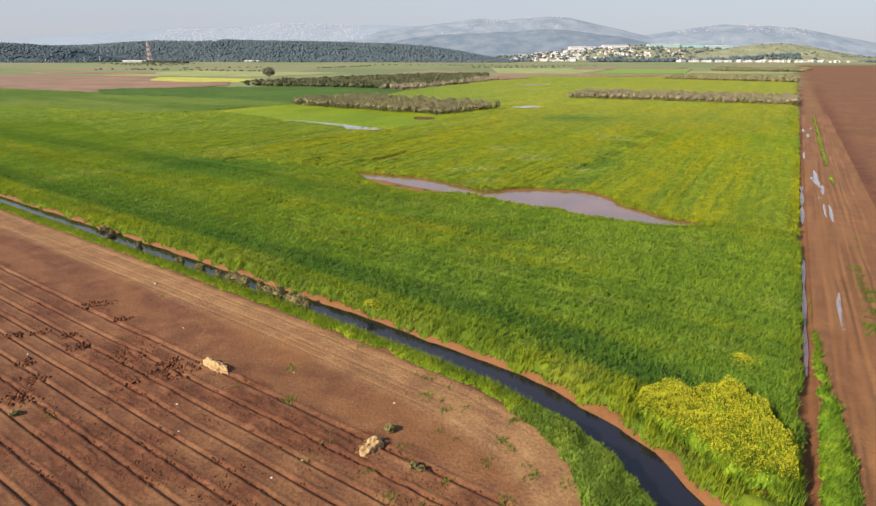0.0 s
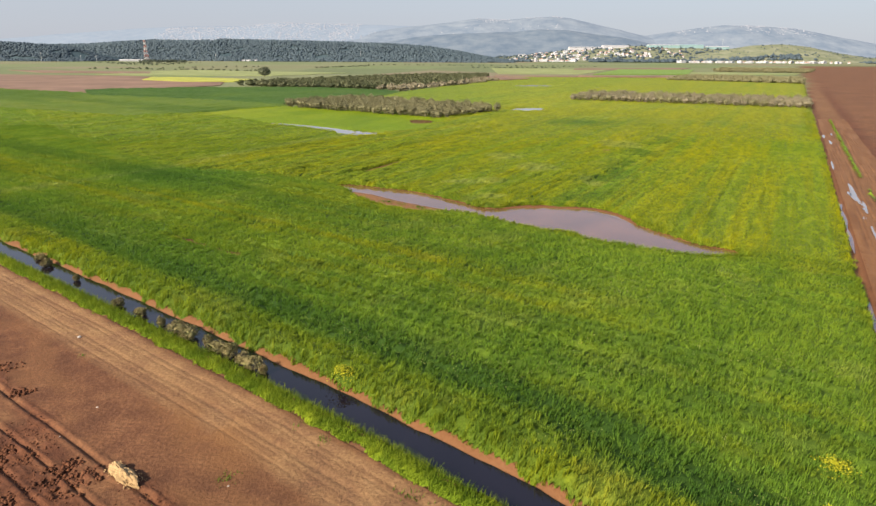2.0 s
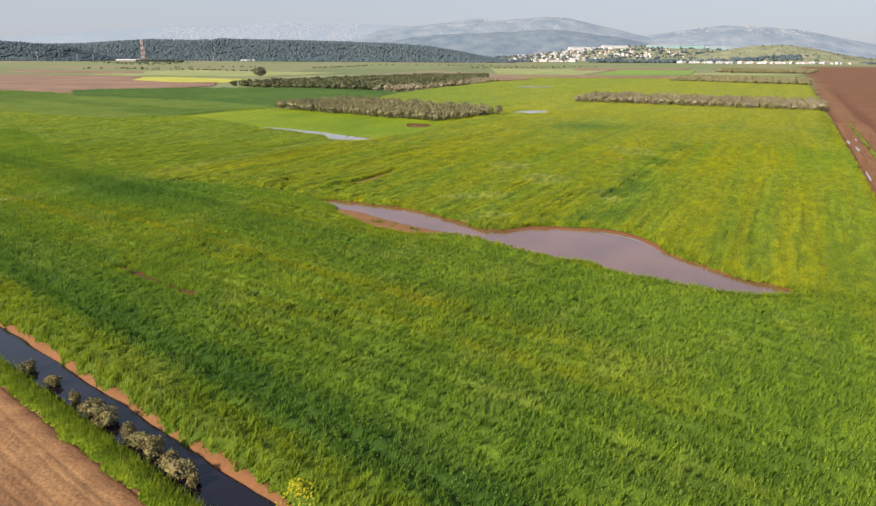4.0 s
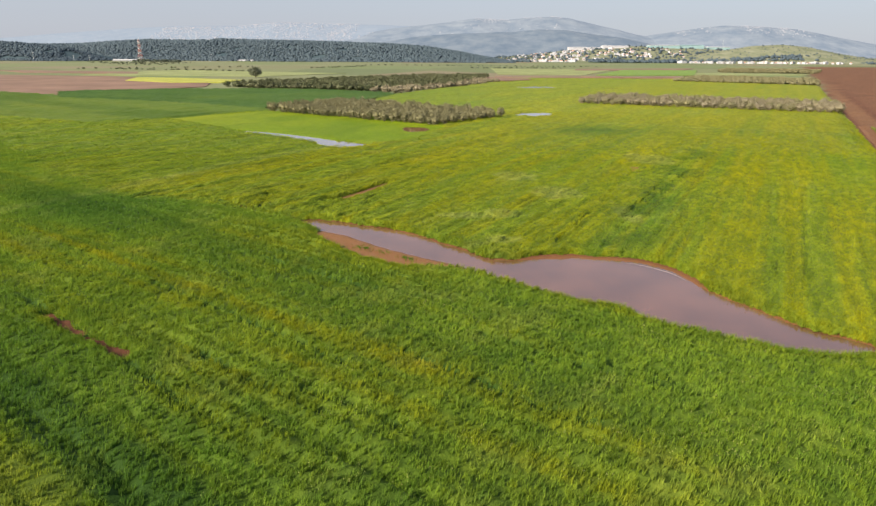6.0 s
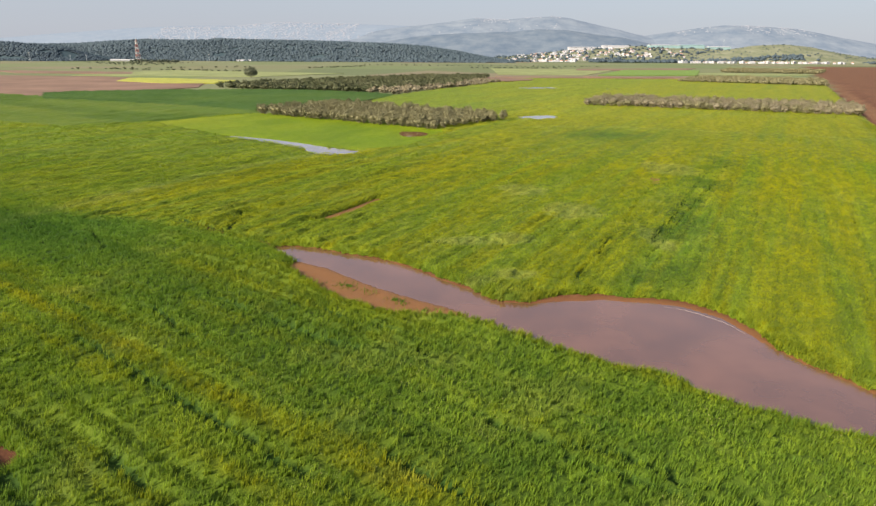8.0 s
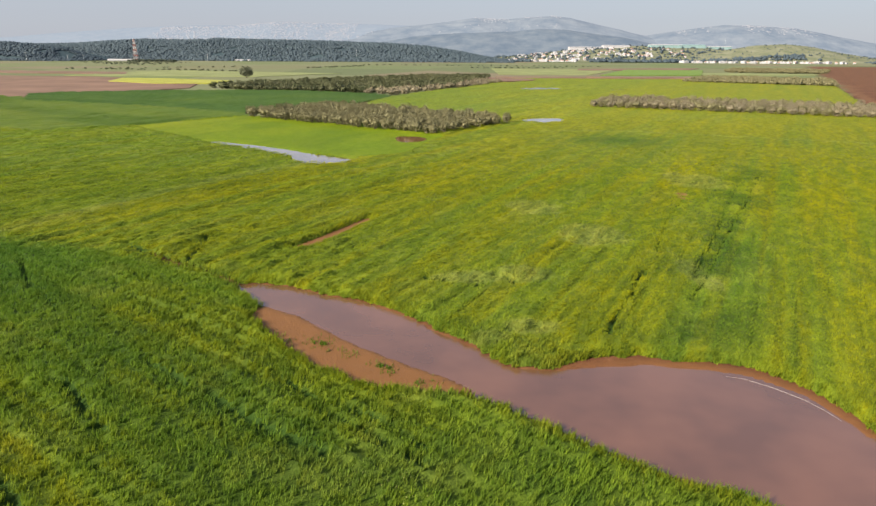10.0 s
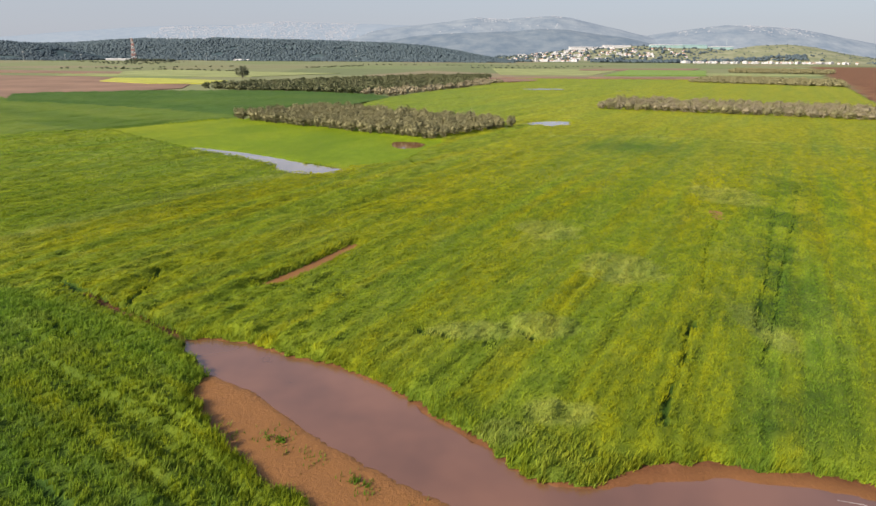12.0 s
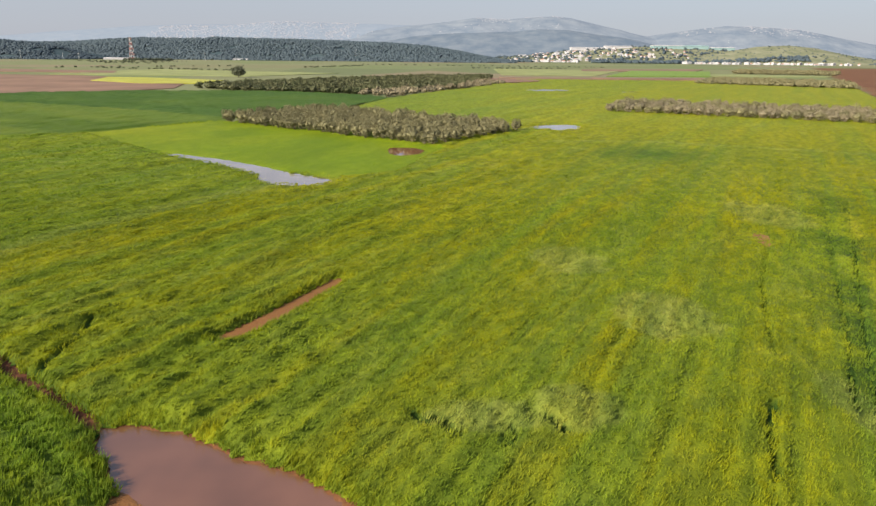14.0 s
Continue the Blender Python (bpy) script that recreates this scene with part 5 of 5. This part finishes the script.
field_strip("pale_field", [(-330, 640), (-160, 640), (-100, 760), (-330, 860)], 0.35, PALEGRASS, "pale yellow-green meadow strip")
field_strip("pale_field", [(70, 760), (170, 770), (280, 1060), (90, 1100)], 0.35, PALEGRASS, "pale yellow-green meadow strip")
field_strip("pale_field", [(340, 900), (470, 850), (440, 810), (300, 790)], 0.35, PALEGRASS, "pale yellow-green meadow strip")


SCRUB = leaf_material("scrub_leaf", (0.090, 0.105, 0.062), (0.130, 0.140, 0.088), 0.05, 0.3)
field_strip("fallow_field", rounded([(-11, 558), (12, 610), (41, 655), (70, 630), (90, 593), (49, 543), (9, 534)], 1), 0.95, FALLOW, "reddish bare soil at the end of the dark grove")
field_strip("fallow_field", [(150, 668), (147, 690), (244, 690), (236, 650)], 0.9, FALLOW, "narrow strip of bare brown soil before the vineyard")
field_strip("fallow_field", [(231, 1112), (472, 1226), (376, 1029), (204, 991)], 0.5, FALLOW, "strip of bare brown fallow soil")
BARE = plain_material("bare_mud", (0.215, 0.100, 0.040), 0.9, 0.3, 2)
field_strip("bare_patch", rounded([(36.2, 142.8), (37.6, 143.2), (38.2, 145.4), (38.0, 148.0), (37.2, 149.4), (36.0, 147.2), (35.6, 144.6)], 2), 0.62, BARE, "patch of bare orange-brown mud in the crop")
for outline, count in (([(-830, 1560), (-560, 1560), (-500, 1195), (-590, 1241)], 120), ([(-483, 873), (-300, 1111), (-290, 1090), (-470, 862)], 90), ([(-200, 1029), (-145, 1255), (-120, 1250), (-180, 1025)], 70),
                       ([(-420, 880), (-220, 813), (-215, 830), (-415, 900)], 80), ([(-150, 1380), (330, 1300), (330, 1330), (-150, 1410)], 110), ([(60, 1120), (220, 1150), (220, 1165), (60, 1140)], 40)):
    grove("hedge", outline, count * 2, 3.2, 1.7, SCRUB, "low dark scrub scattered along the distant fields", category="hedge")


# ---- lone tree ----
def lone_tree(x, y, tall):
    root = tagged(new("tree"), "lone broad tree standing behind the dark grove", "tree")
    bm = bmesh.new()
    beam(bm, (0, 0, -0.1), (0.2, 0, tall * 0.4), 0.4, 7, 0.28)
    for k in range(6):
        a = k * 1.05
        beam(bm, (0.2, 0, tall * (0.3 + 0.02 * k)), (math.cos(a) * tall * 0.35, math.sin(a) * tall * 0.35, tall * 0.75), 0.18, 5, 0.05)
    part("trunk", bm, BARK, root)
    V, F = crown_mesh("crown", 77, tall * 1.25, tall, 900, 0.55, SCRUB, tall * 0.10)
    mesh_object("crown", V, F, SCRUB, root)
    root.location = (x, y, 0)


lone_tree(-160, 613, 9.0)


# ---- hills ----
def hill(name, ridge, y0, depth, mat, label, rough=0.12, nx=260, ny=46, seed=0, kind="structure", category="hill"):
    """A long hill; ridge: places and heights of its skyline. Returns the height at a place."""
    rx_, rz_ = np.array([p[0] for p in ridge], float), np.array([p[1] for p in ridge], float)

    def height(x, y):
        q = np.clip(1 - np.abs(y - y0) / depth, 0, 1)
        top = np.interp(x, rx_, rz_, left=-5, right=-5)
        n = fbm(np.asarray(x) / (depth * 0.35), np.asarray(y) / (depth * 0.35), seed, 4) - 0.5
        return top * smooth(0, 1, q) ** 0.8 * (1 + min(rough, 0.2) * n * 2 * (1 - q)) + rough * 24 * (fbm(np.asarray(x) / (depth * .12), np.asarray(y) / (depth * .12), seed + 9, 3) - 0.5) * q * (1 - q) * 2 - 2

    x, y, F = grid(np.linspace(rx_[0], rx_[-1], nx), np.linspace(y0 - depth, y0 + depth * 0.5, ny))
    ob = mesh_object(name, np.stack([x, y, height(x, y)], 1), F, mat, shade=True)
    tagged(ob, label, category, kind=kind)
    return height


# haze is painted on: bluish colours for FAR, WOOD and PINE, glow for FAR
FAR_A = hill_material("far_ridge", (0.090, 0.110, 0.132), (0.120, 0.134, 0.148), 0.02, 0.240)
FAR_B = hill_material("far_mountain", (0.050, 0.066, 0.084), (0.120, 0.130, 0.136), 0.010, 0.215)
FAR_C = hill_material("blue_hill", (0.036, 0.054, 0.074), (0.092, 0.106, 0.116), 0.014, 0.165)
WOOD = hill_material("wooded_slope", (0.042, 0.064, 0.074), (0.072, 0.098, 0.106), 0.02)
GREENHILL = hill_material("green_hill", (0.129, 0.1419, 0.086), (0.215, 0.215, 0.1462), 0.02)
PINE = leaf_material("pine_crown", (0.048, 0.068, 0.082), (0.064, 0.088, 0.102), 0.012, 0.10)

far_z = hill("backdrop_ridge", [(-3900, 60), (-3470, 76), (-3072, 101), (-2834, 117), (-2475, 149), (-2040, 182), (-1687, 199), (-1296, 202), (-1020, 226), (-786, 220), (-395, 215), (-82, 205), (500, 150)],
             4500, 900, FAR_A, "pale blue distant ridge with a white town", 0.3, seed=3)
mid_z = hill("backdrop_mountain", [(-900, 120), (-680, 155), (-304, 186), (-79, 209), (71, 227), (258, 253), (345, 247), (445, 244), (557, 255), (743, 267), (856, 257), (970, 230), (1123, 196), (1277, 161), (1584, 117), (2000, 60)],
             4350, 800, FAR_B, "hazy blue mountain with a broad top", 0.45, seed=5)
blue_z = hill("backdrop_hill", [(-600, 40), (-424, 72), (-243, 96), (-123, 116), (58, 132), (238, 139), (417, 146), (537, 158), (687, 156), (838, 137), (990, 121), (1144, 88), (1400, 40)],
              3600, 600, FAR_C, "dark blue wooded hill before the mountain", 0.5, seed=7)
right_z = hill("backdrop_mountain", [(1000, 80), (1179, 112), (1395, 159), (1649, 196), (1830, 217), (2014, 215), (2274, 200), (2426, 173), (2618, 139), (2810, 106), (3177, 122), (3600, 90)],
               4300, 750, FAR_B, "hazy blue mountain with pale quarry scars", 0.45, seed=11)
forest_z = hill("wooded_hill", [(-1800, 44), (-1491, 46), (-1376, 48), (-1243, 50), (-1108, 60), (-983, 67), (-859, 64), (-744, 70), (-630, 67), (-497, 66), (-345, 63), (-154, 57), (-39, 50), (76, 34), (172, 16), (260, 4)],
                2350, 420, WOOD, "low hill covered with pine forest", 0.15, seed=13)
left_z = hill("wooded_hill", [(-1700, 52), (-1246, 50), (-1159, 46), (-1086, 41), (-1013, 33), (-942, 13), (-900, 2)], 1850, 230, WOOD, "dark wooded spur at the edge of the plain", 0.15, seed=17)
town_z = hill("town_hill", [(100, 4), (242, 14), (437, 30), (557, 46), (678, 56), (847, 66), (1091, 63), (1261, 58), (1458, 45), (1700, 20)], 2900, 420, GREENHILL, "gentle slope carrying the village", 0.1, seed=19)
green_z = hill("green_hill", [(980, 18), (1042, 27), (1174, 50), (1285, 68), (1397, 73), (1489, 65), (1584, 45), (1724, 24), (1900, 20), (2200, 6)], 2700, 330, GREENHILL, "rounded green hill with sparse scrub", 0.08, seed=23)


def forest(name, count, x0, x1, y0, y1, height, size, mat, label, test=None, tall=0.85):
    x, y = rng.uniform(x0, x1, count), rng.uniform(y0, y1, count)
    z = height(x, y)
    ok = (z > -1) & (fbm(x / 60, y / 60, 151) > 0.28)
    if test is not None:
        ok &= test(x, y)
    x, y, z = x[ok], y[ok], z[ok]
    s = size * rng.uniform(0.55, 1.45, len(x))
    V, F = lumps(x, y, z + s * 0.3, s, tall, 0.35)
    return tagged(mesh_object(name, V, F, mat, shade=True), label, "forest", kind="stuff")


forest("pine_forest", 26000, -1750, 240, 1945, 2370, forest_z, 4.2, PINE, "blue-green pine forest covering the low hill")
forest("pine_forest", 6500, -1500, -890, 1630, 1860, left_z, 4.0, PINE, "dark pine forest on the near spur")
forest("tree_belt", 420, 560, 900, 2320, 2440, lambda x, y: 0 * x, 9, PINE, "dark belt of trees in front of the village")
forest("tree_belt", 330, 900, 1400, 2440, 2500, green_z, 7, PINE, "dark trees on the foot of the green hill")
forest("tree_belt", 240, 1560, 2100, 2350, 2480, lambda x, y: 0 * x, 8, PINE, "dark trees at the far end of the plain")
forest("tree_belt", 500, -100, 330, 2300, 2420, lambda x, y: 0 * x, 7, PINE, "dark trees along the foot of the hills")
forest("hill_scrub", 260, 1000, 1800, 2400, 2700, green_z, 3, PINE, "sparse dark scrub on the green hill", None, 0.8)
forest("town_trees", 700, 200, 1300, 2500, 2890, town_z, 6.5, PINE, "dark trees among the village houses")


# ---- buildings ----
PLASTER = plain_material("pale_plaster", (0.43, 0.42, 0.44), 0.9, 0.12, 0.05)
ROOF_TILE = plain_material("roof_tile", (0.42, 0.22, 0.15), 0.9, 0.2, 0.1)
ROOF_FLAT = plain_material("roof_flat", (0.46, 0.44, 0.44), 0.9, 0.12, 0.1)
TEAL = plain_material("teal_sheet", (0.25, 0.36, 0.36), 0.6, 0.15, 0.05)
PANE = plain_material("window_glass", (0.05, 0.06, 0.07), 0.15, 0.2, 0.5, 0.5)


def house_master(w, d, h, gable):
    root = tagged(new("house"), "pale plastered village house with a red tiled roof" if gable else "pale plastered village house with a flat roof", "house", group="village houses")
    bm = bmesh.new()
    box(bm, 0, 0, -3, w, d, h + 3)
    part("wall", bm, PLASTER, root)
    bm = bmesh.new()
    if gable:
        v = [bm.verts.new(p) for p in ((-w / 2 - .4, -d / 2 - .4, h), (w / 2 + .4, -d / 2 - .4, h), (w / 2 + .4, d / 2 + .4, h), (-w / 2 - .4, d / 2 + .4, h), (-w * .28, 0, h + d * .28), (w * .28, 0, h + d * .28))]
        for f in ((0, 1, 5, 4), (2, 3, 4, 5), (1, 2, 5), (3, 0, 4), (3, 2, 1, 0)):
            bm.faces.new([v[i] for i in f])
    else:
        box(bm, 0, 0, h, w + .3, d + .3, 0.4)
        box(bm, w * .2, d * .1, h + .4, w * .25, d * .3, 2.0)
    part("roof", bm, ROOF_TILE if gable else ROOF_FLAT, root)
    for k in range(3):
        bm = bmesh.new()
        box(bm, -w * .3 + k * w * .3, -d / 2 - 0.02, h * .45, 1.5, 0.12, 1.6)
        part("window", bm, PANE, root)
    return root


masters = [house_master(13, 10, 6.5, True), house_master(16, 11, 7, False), house_master(11, 10, 5, True), house_master(22, 12, 9, False), house_master(14, 12, 8, False)]
used = set()
hr = random.Random(5)


def put_house(x, y, z):
    k = hr.randrange(len(masters))
    m = pose(x, y, z, 0, 0, hr.uniform(-40, 40))
    if k in used:
        ob = copy_thing(masters[k], m)
    else:
        ob = masters[k]
        ob.matrix_basis = m
        used.add(k)
    s = hr.uniform(0.55, 0.85)
    ob.scale = (s, s, s)


for _ in range(70):
    x_ = hr.uniform(120, 520)
    put_house(x_, hr.uniform(2470, 2540) - 0.05 * x_, float(max(0, town_z(np.array([x_]), np.array([2500.0]))[0])))
for _ in range(110):
    x_, y_ = hr.gauss(560, 120), hr.uniform(2560, 2860)
    put_house(x_, y_, float(town_z(np.array([x_]), np.array([y_]))[0]))
for _ in range(90):
    x_ = hr.uniform(850, 1420)
    put_house(x_, 2290 + hr.uniform(0, 60), 0.0)
for _ in range(30):
    x_, y_ = hr.uniform(700, 1000), hr.uniform(2600, 2760)
    put_house(x_, y_, float(town_z(np.array([x_]), np.array([y_]))[0]))
for x_, y_ in ((1490, 2380), (1560, 2300), (1620, 2330), (-150, 2080), (-140, 2090)):
    put_house(x_, y_, 0.0)


def hall(x, y, z, w, d, h, turn, wall, roof, label):
    root = tagged(new("industrial_hall"), label, "building", group="industrial halls")
    bm = bmesh.new()
    box(bm, 0, 0, -6, w, d, h + 6)
    part("wall", bm, wall, root)
    bm = bmesh.new()
    v = [bm.verts.new(p) for p in ((-w / 2 - 1, -d / 2 - 1, h), (w / 2 + 1, -d / 2 - 1, h), (w / 2 + 1, d / 2 + 1, h), (-w / 2 - 1, d / 2 + 1, h), (-w / 2 - 1, 0, h + 2.5), (w / 2 + 1, 0, h + 2.5))]
    for f in ((0, 1, 5, 4), (2, 3, 4, 5), (1, 2, 5), (3, 0, 4), (3, 2, 1, 0)):
        bm.faces.new([v[i] for i in f])
    part("roof", bm, roof, root)
    root.matrix_basis = pose(x, y, z, 0, 0, turn)


for x_, y_, w_, h_, wall, roof, label in ((960, 2820, 130, 7, TEAL, ROOF_FLAT, "long teal-walled hall on the village hill"), (1075, 2830, 110, 8, TEAL, TEAL, "long teal-roofed hall on the village hill"),
                                          (1190, 2820, 90, 6, TEAL, ROOF_FLAT, "teal-walled hall at the end of the row"), (640, 2850, 150, 5, PLASTER, ROOF_FLAT, "long white hall above the village"),
                                          (760, 2840, 110, 5, PLASTER, ROOF_FLAT, "long white hall above the village")):
    hall(x_, y_, float(town_z(np.array([x_]), np.array([y_]))[0]) + 2, w_, 40, h_, 0, wall, roof, label)
hall(-832, 1790, 0, 60, 14, 2.5, 4, PLASTER, ROOF_FLAT, "low white packing shed beside the mast")
hall(-560, 1960, 0, 44, 12, 2, 2, PLASTER, ROOF_FLAT, "low white shed at the forest edge")
hall(-160, 2060, 0, 34, 14, 4, -3, PLASTER, ROOF_FLAT, "white farm shed on the open plain")


def town(name, spots, height, label):
    bx_, by_, bz_, bs_ = [], [], [], []
    for (xa, xb, ya, yb, n) in spots:
        bx_ += list(rng.uniform(xa, xb, n))
        by_ += list(rng.uniform(ya, yb, n))
    bx_, by_ = np.array(bx_), np.array(by_)
    n = len(bx_)
    z = height(bx_, by_)
    w, d, h = rng.uniform(4, 12, n), rng.uniform(4, 8, n), rng.uniform(0.5, 3, n)
    C = np.array([(-1, -1, 0), (1, -1, 0), (1, 1, 0), (-1, 1, 0), (-1, -1, 1), (1, -1, 1), (1, 1, 1), (-1, 1, 1)], float)
    V = C[None] * np.stack([w / 2, d / 2, h + 4], 1)[:, None] + np.stack([bx_, by_, z - 4], 1)[:, None]
    F = np.array([(0, 1, 5, 4), (1, 2, 6, 5), (2, 3, 7, 6), (3, 0, 4, 7), (4, 5, 6, 7)])
    F = (F[None] + 8 * np.arange(n)[:, None, None]).reshape(-1, 4)
    return tagged(mesh_object(name, V.reshape(-1, 3), F, TOWNWALL), label, "town", kind="stuff")


# the walls glow with the same painted haze as the ridges
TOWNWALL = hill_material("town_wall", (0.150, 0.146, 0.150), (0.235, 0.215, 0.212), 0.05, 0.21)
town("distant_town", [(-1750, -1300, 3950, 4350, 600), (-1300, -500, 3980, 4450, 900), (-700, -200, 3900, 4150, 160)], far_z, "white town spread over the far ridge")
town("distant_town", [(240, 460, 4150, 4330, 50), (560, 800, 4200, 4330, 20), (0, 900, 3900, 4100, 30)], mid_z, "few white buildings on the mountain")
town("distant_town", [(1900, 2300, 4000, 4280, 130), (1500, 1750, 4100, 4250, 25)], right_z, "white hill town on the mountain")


# ---- mast and poles ----
RED = plain_material("red_paint", (0.38, 0.15, 0.12), 0.6, 0.1, 0.2)
WHITE = plain_material("white_paint", (0.50, 0.48, 0.47), 0.6, 0.08, 0.2)
STEEL = plain_material("galvanised_steel", (0.38, 0.39, 0.40), 0.5, 0.15, 0.5)


def mast(x, y, tall):
    root = tagged(new("lattice_mast"), "tall red and white lattice radio mast", "mast")
    levels = 9
    for k in range(levels):
        a, b = k / levels, (k + 1) / levels
        ra, rb = 5.2 * (1 - a) + 1.3 * a, 5.2 * (1 - b) + 1.3 * b
        bm = bmesh.new()
        for sx, sy in ((1, 1), (-1, 1), (-1, -1), (1, -1)):
            beam(bm, (sx * ra, sy * ra, tall * a), (sx * rb, sy * rb, tall * b), 0.4, 5)
            nx, ny = -sy, sx
            beam(bm, (sx * ra, sy * ra, tall * a), (nx * rb, ny * rb, tall * b), 0.3, 4)
            beam(bm, (sx * ra, sy * ra, tall * a), (nx * ra, ny * ra, tall * a), 0.3, 4)
        part("lattice_section", bm, RED if k % 2 == 0 else WHITE, root)
    bm = bmesh.new()
    box(bm, 0, 0, tall, 4.5, 4.5, 0.8)
    part("platform", bm, STEEL, root)
    bm = bmesh.new()
    beam(bm, (0, 0, tall), (0, 0, tall + 7), 0.3, 5, 0.1)
    part("antenna", bm, STEEL, root)
    for k in range(4):
        bm = bmesh.new()
        beam(bm, (2.6 * math.cos(k * 1.57), 2.6 * math.sin(k * 1.57), tall - 6), (2.6 * math.cos(k * 1.57), 2.6 * math.sin(k * 1.57), tall - 2), 0.6, 6)
        part("panel_antenna", bm, WHITE, root)
    root.location = (x, y, 0)


mast(-795, 1800, 55)


def pole(x, y, tall, label):
    root = tagged(new("power_pole"), label, "pole", group="poles across the plain")
    bm = bmesh.new()
    beam(bm, (0, 0, -0.2), (0, 0, tall), 0.5, 6, 0.3)
    part("shaft", bm, STEEL, root)
    bm = bmesh.new()
    box(bm, 0, 0, tall - 2, 6, 0.4, 0.4)
    part("crossarm", bm, STEEL, root)
    root.location = (x, y, 0)


for x_, y_, t_ in ((-985, 1640, 22), (-1120, 1640, 18), (-920, 1700, 16), (-880, 1700, 16), (-640, 1900, 20), (-1250, 1600, 18), (-240, 2050, 34)):
    pole(x_, y_, t_, "thin grey power pole at the foot of the hills")
pole(1160, 2700, 90, "tall thin grey mast above the village halls")
